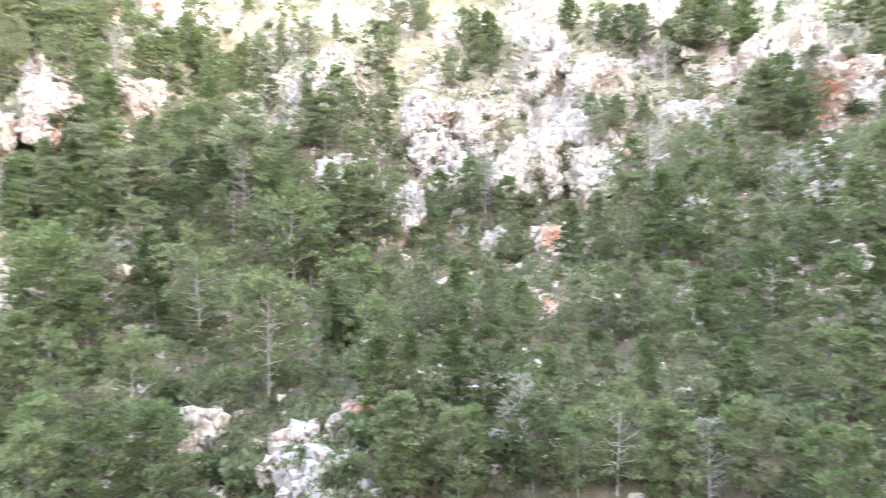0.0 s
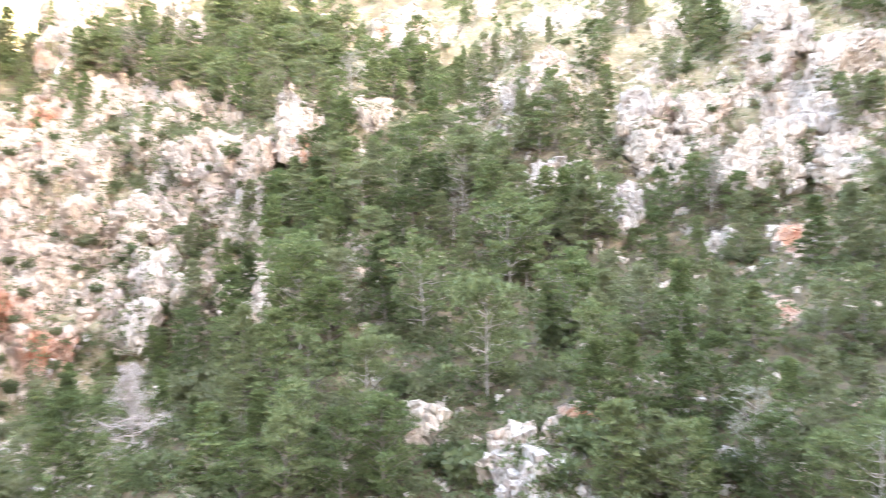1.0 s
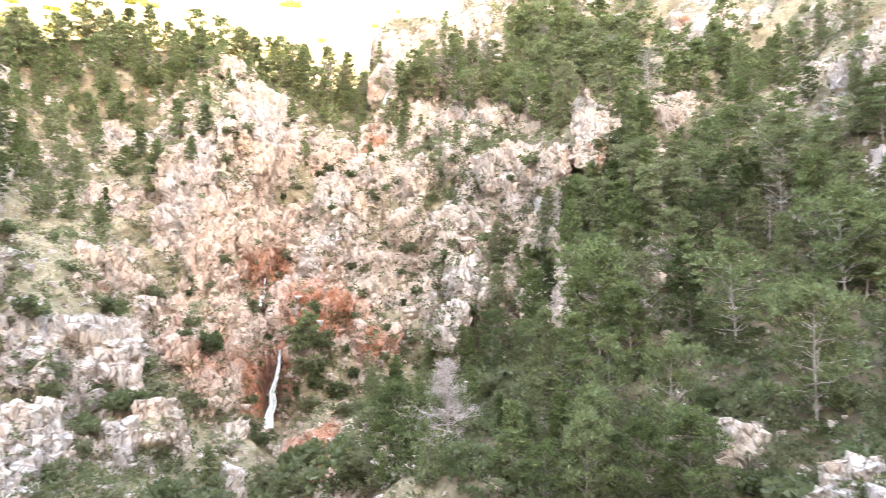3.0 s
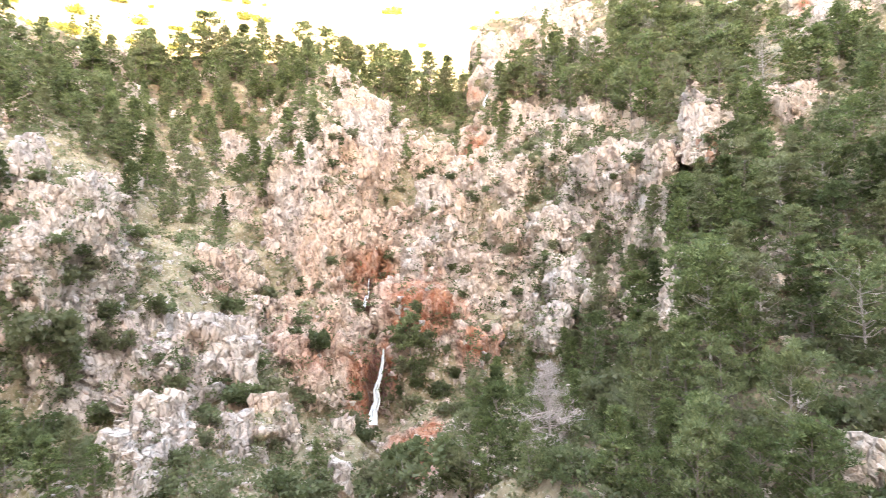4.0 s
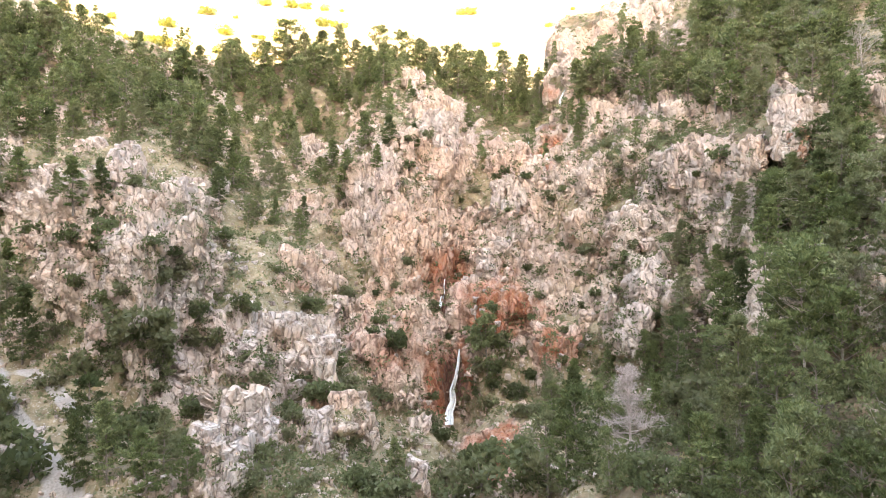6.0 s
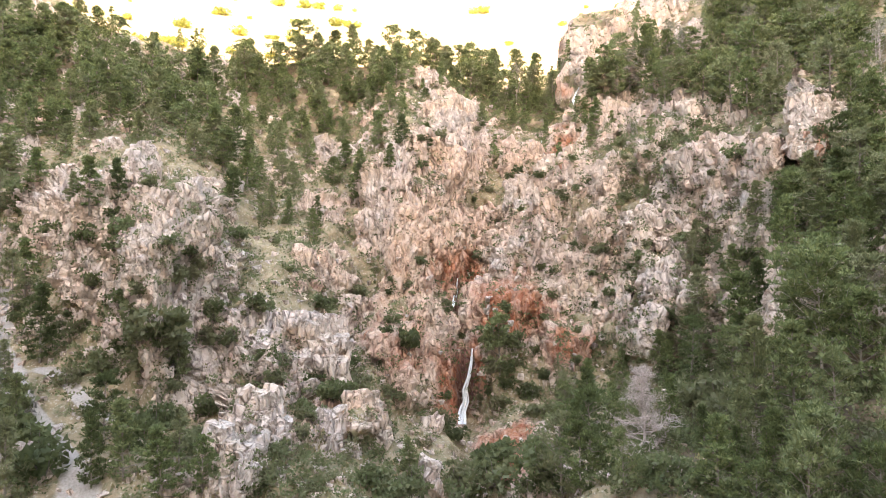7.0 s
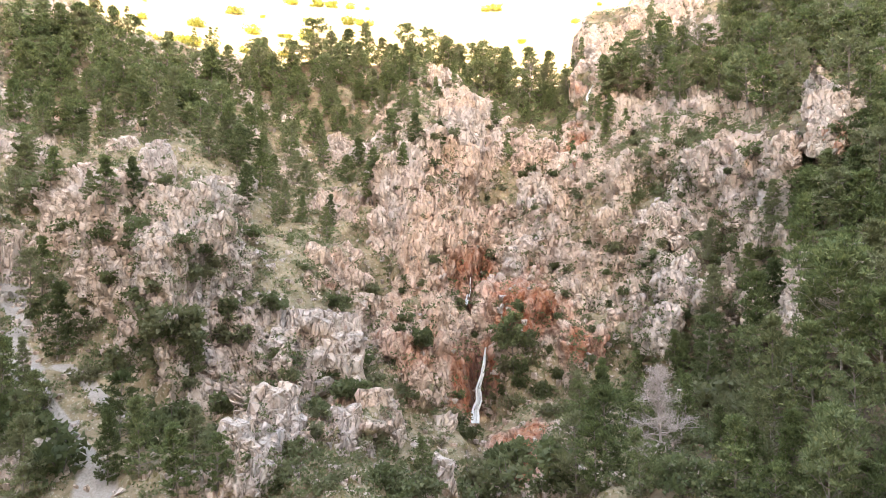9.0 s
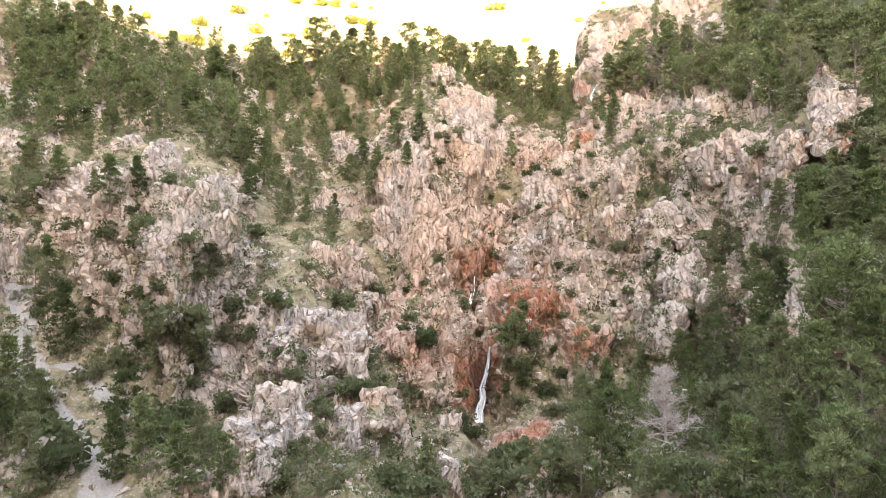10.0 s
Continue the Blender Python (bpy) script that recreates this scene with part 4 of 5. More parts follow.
# pines of the near wooded slope
grove([
    ("c", 10.7, 2.8, 9.9), ("c", 8.8, 2.4, 10.6), ("c", 7.0, 1.2, 12.4), ("r", 5.3, 1.5, 10.3), ("c", 19.4, 1.2, 9.4), ("r", 22.6, 0.3, 10.2),
    ("r", 15.6, 1.6, 10.4), ("c", 13.5, 0.2, 9.3), ("r", 25.4, -1.1, 9.5),
])

# pale limbed pines
grove([
    ("f", 31.5, -7.8, 12.5), ("f", 13.2, -2.7, 12.5), ("f", 15.3, -11.9, 12.5), ("f", 26.2, -15.9, 10.3), ("f", 17.1, 5.0, 11.8),
])

# dead pine
grove([
    ("d", 43.9, -15.4, 10.6),
])

# half dead pines
grove([
    ("g", 27.8, -6.0, 9.0), ("g", 18.3, 1.6, 7.4), ("g", 36.5, -14.5, 3.9),
])

# half dead pines
grove([
    ("g", -6.1, -16.8, 6.9), ("g", -21.3, -19.1, 6.1), ("g", -15.1, -11.8, 3.8), ("g", -19.2, -4.4, 5.8), ("g", -3.1, 4.1, 6.7),
])

# pines of the eastern woods
grove([
    ("c", 4.1, -20.4, 8.4), ("c", 1.2, -19.8, 7.5), ("c", -2.2, -19.4, 7.0), ("r", -10.9, -20.1, 6.8), ("f", -14.2, -19.8, 7.6), ("c", -17.8, -19.3, 7.5),
    ("r", -23.8, -18.2, 6.6), ("c", -27.8, -17.8, 5.8), ("c", -31.5, -18.7, 6.8), ("r", -33.3, -16.1, 5.9), ("f", 6.6, -12.5, 8.8), ("c", 3.2, -13.0, 7.9),
    ("c", 5.2, -8.4, 9.4), ("c", -0.2, -13.4, 8.4), ("r", -3.2, -13.3, 8.1), ("c", -8.5, -13.7, 6.9), ("c", -10.9, -14.0, 8.0), ("c", -13.3, -11.2, 5.9),
    ("c", -16.5, -12.2, 6.5), ("r", -20.0, -13.4, 7.8), ("c", -23.0, -13.5, 7.7), ("c", -25.9, -11.0, 6.8), ("r", -29.3, -12.9, 8.3), ("c", -31.5, -11.8, 7.5),
])

# pines of the eastern woods
grove([
    ("c", -33.3, -9.8, 7.7), ("r", 5.2, -4.7, 8.2), ("r", 2.3, -6.5, 7.8), ("c", -0.7, -6.7, 9.2), ("c", -3.7, -6.3, 8.1), ("c", -6.1, -7.5, 7.3),
    ("r", -10.9, -7.5, 7.5), ("r", -13.3, -6.4, 7.8), ("c", -15.6, -6.3, 8.9), ("r", -18.3, -7.3, 8.1), ("c", -20.9, -7.7, 8.6), ("r", -23.4, -7.8, 8.1),
    ("f", -25.9, -5.7, 8.6), ("c", -27.8, -7.9, 7.7), ("r", -30.5, -7.3, 9.1), ("c", -33.0, -6.2, 9.5), ("c", 8.2, -0.1, 11.1), ("r", 1.3, -1.3, 9.3),
    ("c", -2.2, -0.7, 7.6), ("c", -5.1, -0.1, 10.0), ("c", -10.4, -0.3, 8.6), ("c", -12.8, -0.3, 9.8), ("r", -15.1, -0.6, 12.1), ("c", -17.9, -0.8, 12.5),
])

# pines of the eastern woods
grove([
    ("r", -20.5, -0.3, 12.5), ("c", -23.0, -1.5, 11.4), ("c", -25.1, -0.6, 8.2), ("c", -27.5, 0.7, 8.7), ("r", -29.4, -1.4, 7.1), ("c", -31.6, 1.3, 9.4),
    ("c", -33.4, 2.0, 12.2), ("c", -25.5, 10.0, 12.5), ("c", -27.9, 9.3, 12.5), ("r", -12.8, 9.5, 8.4), ("C", -2.1, 16.6, 12.5), ("f", 3.4, 18.4, 11.5),
    ("C", -21.4, 16.4, 12.5), ("C", -20.1, 16.9, 11.9), ("C", -23.5, 17.0, 11.5), ("R", -15.1, 16.5, 11.3), ("C", -18.3, 15.8, 9.9), ("R", -12.8, 18.0, 8.6),
])

# pines of the dark ridge
grove([
    ("C", 38.2, 18.2, 12.5), ("R", 36.6, 18.1, 12.5), ("C", 33.4, 17.9, 12.5), ("C", 29.1, 16.4, 12.5), ("R", 30.5, 11.9, 12.5), ("c", 29.1, 10.1, 12.5),
    ("r", 28.9, 3.9, 12.5), ("c", 28.6, -1.9, 12.5), ("c", 95.6, -10.7, 10.1), ("c", 95.9, -14.8, 10.1),
])

# pines scattered below the rim
grove([
    ("C", 94.4, 6.3, 8.6), ("C", 93.3, 4.0, 6.5), ("C", 91.9, 6.2, 6.7), ("C", 90.8, 8.3, 7.5), ("C", 81.9, 8.7, 8.8), ("C", 79.7, 7.9, 10.1),
    ("C", 78.3, 5.4, 8.0), ("c", 75.5, 4.5, 7.5), ("c", 74.1, 3.7, 6.2), ("C", 70.3, 7.2, 7.0), ("C", 69.3, 8.5, 7.6), ("C", 65.4, 8.7, 5.6),
    ("C", 62.4, 10.5, 5.9), ("C", 57.5, 12.0, 6.8), ("C", 75.1, 9.3, 9.5), ("C", 72.2, 8.7, 9.1),
])

# pines at the foot of the wooded slope
grove([
    ("r", 31.9, -18.2, 9.1), ("r", 24.6, -18.9, 8.1), ("r", 4.6, -20.4, 8.0), ("r", -0.8, -22.1, 7.4), ("r", -7.1, -19.6, 7.1), ("r", -19.6, -21.6, 7.8),
    ("r", -25.0, -19.3, 7.1), ("r", -29.7, -19.7, 7.2),
])

# pines at the foot of the wooded slope
grove([
    ("r", 33.1, -21.0, 9.2), ("r", 28.3, -20.7, 9.0), ("r", 24.4, -20.6, 8.9), ("r", 36.5, -20.8, 6.6),
])

# pines of the eastern brow
grove([
    ("C", 48.0, 14.1, 11.1), ("C", 47.1, 14.3, 10.3), ("R", 45.9, 14.2, 10.7), ("R", 44.6, 14.4, 9.2), ("C", 43.2, 14.0, 12.2), ("R", 41.9, 13.9, 9.9),
    ("C", 40.6, 14.5, 9.7), ("R", 39.3, 13.7, 10.6), ("R", 38.1, 13.4, 10.7), ("R", 37.3, 12.4, 12.0), ("C", 36.1, 12.3, 11.2), ("R", 45.5, 16.2, 10.4),
    ("C", 43.4, 16.5, 11.3), ("C", 41.9, 16.5, 9.6), ("R", 40.2, 16.4, 9.1), ("C", 38.5, 16.0, 11.9), ("R", 36.8, 15.4, 10.7),
])

# pines of the eastern brow
grove([
    ("R", 35.6, 14.8, 12.8), ("R", 34.3, 14.4, 12.1), ("R", 33.3, 15.3, 11.2), ("R", 31.8, 15.1, 11.3), ("C", 30.3, 14.5, 12.6), ("C", 28.9, 14.7, 10.1),
    ("R", 37.2, 17.9, 10.7), ("R", 35.6, 17.3, 11.3), ("R", 34.1, 17.5, 12.6), ("R", 32.5, 17.2, 11.5), ("R", 31.1, 17.0, 11.7), ("R", 29.6, 16.8, 11.8),
    ("R", 28.6, 17.7, 10.7), ("R", 36.4, 19.4, 12.0), ("C", 34.4, 19.1, 12.6), ("R", 32.9, 19.1, 12.0), ("C", 31.0, 18.8, 12.1),
])

# pines between the eastern crags
grove([
    ("r", 32.6, 16.3, 8.8), ("f", 30.4, 17.4, 9.8), ("f", 28.2, 17.0, 8.2), ("c", 33.6, 14.2, 9.6), ("f", 27.4, 15.1, 7.4), ("c", 22.0, 16.6, 9.0),
    ("c", 21.1, 14.1, 8.1), ("r", 18.9, 13.4, 9.5), ("r", 16.7, 14.9, 8.5), ("c", 20.2, 10.6, 10.5), ("c", 23.2, 7.2, 8.1), ("c", 25.7, 5.8, 9.8),
    ("f", 28.1, 10.0, 9.4), ("r", 29.6, 6.8, 10.3), ("c", 32.5, 5.0, 8.5), ("f", 33.8, 2.4, 9.5), ("f", 17.1, 9.4, 9.0), ("r", 14.3, 7.6, 7.5),
    ("c", 11.5, 9.6, 8.8), ("g", 9.6, 10.2, 8.1), ("r", 7.7, 7.8, 7.3), ("r", 5.3, 16.8, 8.2), ("r", 2.8, 19.1, 9.2), ("r", 4.8, 19.1, 10.3),
])

# pines between the eastern crags
grove([
    ("r", -1.2, 17.8, 10.0), ("r", -0.2, 14.6, 8.9), ("c", -3.1, 15.9, 9.1), ("g", 6.7, 12.6, 8.0), ("c", 5.7, 9.3, 7.9), ("f", -13.7, 17.3, 8.9),
    ("g", -16.0, 16.3, 8.7), ("g", -18.2, 14.3, 9.8), ("r", -12.8, 11.0, 6.4), ("f", -14.2, 10.5, 6.5), ("g", -21.3, 16.6, 8.9), ("r", -23.0, 17.7, 10.2),
    ("r", -20.8, 12.8, 8.6), ("c", -24.6, 9.4, 12.7), ("r", -26.6, 9.3, 14.9), ("c", -28.1, 9.6, 9.2), ("r", -25.4, 11.5, 10.0), ("r", -30.4, 16.6, 10.0),
    ("r", -31.0, 5.2, 8.4), ("f", -32.4, 3.5, 10.6), ("r", -29.2, 3.6, 10.0), ("g", -27.3, 2.3, 10.2), ("r", -32.2, 16.3, 7.4), ("c", -33.2, 13.5, 7.3),
])

# pines between the eastern crags
grove([
    ("c", -23.3, 5.5, 9.1), ("f", -25.4, 5.4, 8.9), ("f", -20.4, 5.2, 9.1), ("r", -19.1, 5.2, 9.2), ("r", -22.5, 6.9, 10.1), ("g", -16.9, 5.3, 11.4),
    ("r", -15.1, 4.9, 10.1), ("r", -9.5, 6.4, 5.8), ("g", -3.6, 5.0, 6.9), ("r", -2.2, 4.0, 8.6), ("r", -5.1, 3.0, 7.9), ("r", 0.8, 3.0, 8.9),
    ("r", 21.9, 3.7, 10.3), ("c", 19.3, 4.7, 9.4), ("g", 17.5, 3.3, 9.8), ("r", 15.2, 3.8, 9.1), ("r", 12.4, 2.9, 8.9), ("r", 9.6, 2.0, 7.9),
    ("r", 7.6, 3.5, 9.2), ("f", 31.0, 2.5, 9.3), ("c", 28.0, 3.0, 8.5), ("r", 25.2, 2.7, 8.7),
])

# large pines of the near eastern slope
grove([
    ("c", 37.2, -7.4, 12.4), ("c", 36.2, -12.7, 12.5), ("c", 33.9, -7.2, 12.2), ("f", 31.6, -6.2, 10.8), ("c", 34.1, -12.4, 11.0), ("c", 37.2, -17.0, 5.8),
    ("c", 35.1, -16.0, 6.6), ("c", 32.3, -3.7, 10.6), ("c", 29.5, -3.6, 11.6), ("r", 29.0, -9.2, 10.5), ("r", 30.6, -13.0, 9.0), ("r", 32.8, -16.1, 7.5),
    ("r", 40.3, -9.4, 9.5), ("c", 42.9, -10.0, 7.9), ("c", 46.0, -10.9, 8.5), ("c", 48.7, -11.7, 7.9), ("r", 50.1, -12.7, 6.9), ("r", 47.8, -17.4, 9.9),
    ("r", 50.4, -19.3, 9.9), ("r", 45.1, -18.8, 6.0), ("c", 38.7, -18.3, 8.1), ("c", 34.5, 2.1, 11.9), ("c", 40.4, 0.6, 5.7), ("c", 33.4, -0.3, 10.3),
])

# pines of the western wood
grove([
    ("R", 94.9, 14.9, 11.2), ("C", 93.4, 15.5, 10.9), ("C", 92.0, 14.5, 10.6), ("C", 90.8, 15.9, 14.0), ("C", 89.7, 14.4, 12.7), ("C", 88.1, 13.8, 11.5),
    ("R", 86.9, 13.5, 9.9), ("C", 86.1, 14.9, 9.7), ("C", 84.8, 12.9, 9.1), ("R", 83.5, 12.1, 10.2), ("C", 84.7, 10.4, 9.0), ("R", 82.6, 10.2, 8.8),
    ("C", 86.4, 10.7, 8.7), ("C", 88.0, 11.0, 9.5), ("C", 89.0, 9.9, 9.2), ("C", 92.3, 12.4, 11.5), ("C", 94.1, 12.6, 13.1), ("C", 95.1, 10.5, 9.8),
    ("C", 93.0, 9.9, 12.1), ("R", 91.5, 9.6, 9.0), ("C", 81.3, 14.5, 11.8), ("C", 80.4, 9.6, 11.2), ("R", 79.5, 7.8, 8.9), ("C", 90.4, 11.8, 9.8),
])

# pines behind the towers and down to the notch
grove([
    ("R", 59.3, 15.4, 7.6), ("R", 57.9, 14.9, 9.3), ("R", 56.4, 14.4, 9.9), ("C", 54.9, 13.9, 7.8), ("R", 53.5, 13.4, 9.0), ("R", 52.0, 12.9, 7.6),
    ("R", 58.4, 16.3, 14.0), ("C", 56.4, 15.8, 14.0), ("C", 54.4, 15.3, 14.0), ("C", 53.0, 14.6, 14.0), ("R", 51.1, 14.3, 8.7), ("C", 60.3, 16.8, 10.4),
    ("C", 61.8, 17.7, 14.0), ("R", 63.3, 18.1, 14.0),
    ("R", 65.3, 17.7, 14.0), ("C", 66.8, 16.7, 8.6), ("C", 68.7, 17.1, 14.0), ("C", 70.7, 16.1, 8.1), ("C", 69.2, 14.3, 7.8), ("C", 66.3, 14.7, 8.2),
    ("C", 67.2, 13.2, 8.4), ("C", 71.6, 13.3, 7.3), ("R", 73.1, 16.9, 14.0), ("R", 75.0, 16.3, 8.8), ("R", 76.8, 15.3, 9.2), ("C", 78.2, 15.6, 10.7),
    ("C", 74.0, 14.1, 7.2), ("R", 75.9, 12.6, 8.1),
])

# pines at the edge of the eastern wood
grove([
    ("c", 38.2, -1.5, 7.6), ("r", 36.7, 0.7, 7.2), ("c", 39.3, -4.0, 8.4), ("c", 36.6, -4.3, 9.7), ("c", 36.0, 3.4, 7.5), ("r", 41.3, -5.9, 6.5),
])

# pines among the eastern crags
grove([
    ("C", 25.4, 13.8, 9.6), ("R", 21.7, 16.6, 12.5), ("C", 20.4, 13.0, 12.5), ("c", 16.8, 12.3, 9.7), ("r", 22.9, 9.5, 10.6), ("r", 27.7, 5.6, 10.4),
    ("c", 30.0, 5.7, 9.5), ("r", 9.7, 11.2, 11.1), ("c", 12.1, 9.6, 10.9), ("r", 6.3, 10.4, 8.7), ("C", -3.6, 17.1, 11.2), ("C", -10.4, 19.0, 8.8),
    ("C", -16.1, 17.7, 8.7), ("C", -22.2, 18.5, 12.5), ("C", -23.9, 15.8, 11.3), ("r", -28.7, 11.0, 12.5), ("C", -31.7, 16.8, 11.9), ("C", -33.4, 14.8, 11.6),
    ("c", -33.4, 9.7, 7.3), ("r", -14.2, 10.4, 7.3), ("c", -16.5, 11.1, 6.5),
])

thicket([
    (79.8, -3.8, 3.6), (71.4, -3.4, 4.2), (82.6, -0.8, 3.8), (88.6, -1.3, 3.7), (89.9, -5.0, 4.4), (86.3, -5.8, 5.1),
    (84.3, -5.2, 7), (85.5, -4.7, 6.7), (87.9, -7.8, 5.5), (85.5, -7.7, 5.4), (86.7, -6.8, 5.4), (85.4, -12.9, 5.0),
    (81.2, -14.2, 4.7), (79.8, -16.2, 3.8), (73.0, -13.7, 3.1), (75.8, -17.0, 3.6), (64.4, -6.6, 5.3), (72.2, -3.5, 3.7),
    (65.4, -4.6, 3.1), (67.8, -17.8, 3.9), (63.9, -18.6, 5.6), (57.5, -16.9, 6.5), (59.5, -19.8, 5.6), (55.6, -16.3, 5.7),
    (50.3, -12.4, 3.5), (53.9, -20.0, 2.7), (56.5, -6.4, 6.6), (55.1, -6.6, 5.4), (65.8, -10.6, 3.4), (68.3, -10.3, 4.2),
])

thicket([
    (76.6, -3.9, 3.5), (83.5, 1.9, 3.0), (81.8, 1.2, 2.6), (87.4, 2.7, 4.6), (92.0, 2.7, 4.3), (88.8, 2.3, 4.3),
    (78.3, 2.6, 3.9), (92.6, 5.5, 5.1), (74.9, -15.0, 3.3), (82.6, -1.1, 4.2), (79.1, -6.0, 4.4), (80.4, -5.1, 3.9),
    (70.2, -8.0, 3.4), (94.1, -10.7, 7), (94.4, -12.4, 7), (92.7, -13.3, 7), (94.7, -14.0, 7), (91.9, -14.9, 7),
    (78.5, -15.6, 2.7), (83.3, -12.5, 3.8), (77.6, -14.6, 2.7), (72.8, -12.3, 3.0), (70.7, -11.1, 4.4), (50.8, -18.3, 3.5),
    (52.7, -18.6, 3.3), (53.6, -11.0, 5.0), (52.2, -12.4, 4.4), (44.7, -13.4, 3.6), (41.6, -14.1, 3.8), (39.9, -10.9, 6.0),
])

thicket([
    (38.6, -12.2, 5.7), (41.7, -16.5, 4.1), (38.6, -10.5, 6.5), (37.0, -10.5, 4.3), (17.0, -18.7, 5.8), (19.2, -17.2, 4.2),
    (24.0, -6.8, 4.2), (21.3, -6.8, 3.9), (27.8, -13.1, 3.6), (32.8, -12.5, 4.9), (9.0, -6.9, 5.8), (7.6, -9.8, 3.5),
    (20.9, -11.4, 4.7), (23.1, -11.1, 3.6), (7.3, -15.2, 4.3), (30.2, -9.0, 4.0), (28.7, -9.2, 4.6), (-3.7, -16.7, 5.2),
    (-1.7, -14.2, 4.0), (-9.5, -14.5, 4.0), (-26.3, -13.0, 4.9), (-24.7, -10.2, 3.6), (9.0, -18.1, 3.7), (6.1, -15.7, 3.8),
    (-14.2, -12.6, 3.0), (-30.5, -0.2, 4.2), (-26.3, 5.1, 3.8), (-25.5, 7.3, 4.0), (-20.9, 9.4, 4.5), (-31.6, 10.7, 4.7),
])

thicket([
    (-33.4, 8.4, 6.4),
])

thicket([
    (57.3, -6.3, 2.6), (56.6, -6.3, 2.8), (55.8, -6.3, 3.0), (54.9, -6.3, 2.6), (56.8, -8.7, 4.0), (55.6, -10.1, 4.0),
    (54.6, -8.2, 3.4), (56.3, -11.8, 4.5), (54.2, -10.5, 3.0), (53.2, -7.2, 3.0), (52.3, -9.3, 3.4), (57.1, -10.6, 3.0),
    (57.8, -11.1, 2.4), (55.4, -8.9, 4.0), (53.4, -12.4, 3.6), (51.1, -12.5, 3.6), (61.2, -13.0, 4.2), (60.2, -14.4, 4.6),
    (57.8, -16.6, 5.0), (59.7, -17.9, 6.0), (56.3, -18.3, 7.0), (66.1, -14.1, 3.5), (65.1, -11.1, 2.6), (64.4, -6.6, 3.4),
    (63.7, -5.9, 2.8),
])

thicket([
    (75.7, -3.4, 2.0), (72.8, -11.9, 3.4), (66.1, -5.4, 2.2), (63.2, -9.5, 2.0), (65.2, -1.0, 2.0), (69.1, -3.5, 2.2),
    (71.5, -3.7, 2.6), (74.7, -10.9, 3.0), (69.0, -15.2, 3.4), (70.0, -11.1, 3.6), (85.0, -1.9, 3.4), (87.1, 1.6, 3.0),
    (81.6, -0.6, 3.0), (79.8, -3.6, 3.6), (85.3, -5.5, 4.0), (83.2, -6.1, 4.6), (80.6, -6.1, 4.0), (84.4, -12.2, 5.0),
    (81.0, -11.5, 4.4), (86.1, -13.7, 3.0), (83.1, -14.0, 3.0), (67.0, -17.5, 4.0), (66.5, -18.8, 4.6), (72.7, -18.1, 3.0),
    (76.5, -17.9, 3.0), (53.4, -15.5, 4.0), (55.4, -15.6, 3.4), (51.5, -17.6, 6.0), (49.7, -13.6, 4.0), (45.5, -7.0, 3.0),
])

thicket([
    (42.9, -5.9, 3.0), (41.1, 2.4, 2.6), (40.2, 0.5, 3.0), (38.6, 0.1, 4.0), (37.3, 0.5, 4.0), (43.2, 11.1, 3.0),
    (41.1, 10.5, 2.6), (39.8, 11.3, 3.0), (36.9, 8.9, 4.0), (46.9, -2.3, 2.4), (48.3, -3.3, 2.4), (51.5, -2.4, 2.6),
    (52.3, -4.3, 2.2), (48.7, -0.5, 2.2), (45.1, 0.0, 2.2), (49.2, 6.7, 2.6), (50.6, 6.3, 3.0), (54.4, 8.3, 3.4),
    (55.4, 7.8, 3.0), (58.3, 5.9, 2.4), (56.4, 3.9, 2.0), (44.6, 8.0, 2.0), (39.0, -3.1, 3.0), (40.7, -4.0, 2.6),
    (42.4, -4.1, 2.4), (52.5, 0.0, 2.4), (60.3, -1.0, 1.8), (58.8, 1.4, 1.8), (59.3, -4.9, 2.6), (59.5, -5.9, 2.0),
])

crags([
    (12.2, -17.8, 8.0, 2.6), (10.4, -18.8, 6.0, 2.2), (13.6, -18.8, 5.0, 2.2), (11.6, -20.2, 7.0, 2.2),
])

crags([
    (72.1, 16.3, 5.0, 7.7), (62.5, 15.8, 8.0, 5.0), (81.7, 13.1, 4.4, 6.3), (78.8, 13.2, 6.8, 5.9), (77.2, 12.2, 6.7, 5.0),
    (71.3, 9.0, 9.0, 7.5), (90.8, 6.1, 6.1, 4.9), (88.1, 8.8, 8.3, 3.6), (85.3, 8.3, 7.2, 4.8), (72.8, -9.9, 16.4, 10.4),
    (76.5, -15.0, 7.5, 7.5), (79.0, -15.4, 4.1, 4.1), (78.1, -17.1, 5.3, 4.0), (70.7, -15.8, 7.6, 5.6), (67.0, -15.1, 4.5, 6.7),
    (62.4, -18.7, 3.6, 4.4), (43.9, 2.2, 6.7, 7.2), (49.9, 7.8, 6.9, 8.2), (52.1, 7.4, 7.1, 7.8), (32.2, 9.5, 6.7, 10.1),
])

crags([
    (30.1, 9.9, 6.9, 6.9), (35.5, 7.3, 6.7, 6.7), (54.1, 5.3, 8.2, 8.2), (58.7, 11.8, 9.7, 9.7), (60.7, 10.7, 10.3, 10.3),
    (48.3, 10.6, 5.9, 5.9), (94.0, -15.3, 6.3, 3.9), (85.2, 7.0, 6.6, 4.4), (10.0, 14.5, 7.9, 10.1), (12.6, 13.0, 9.0, 7.8),
    (16.7, 11.9, 7.9, 5.7), (8.0, 12.6, 5.4, 5.4), (18.5, 10.7, 5.6, 4.4), (31.8, 8.6, 6.7, 11.2), (24.6, 12.1, 6.0, 6.0),
    (10.7, 5.6, 11.4, 4.8), (11.4, -16.5, 4.3, 2.8), (13.7, -16.7, 3.4, 2.9), (9.8, -15.3, 2.8, 2.4), (20.5, -15.9, 4.4, 3.9),
])

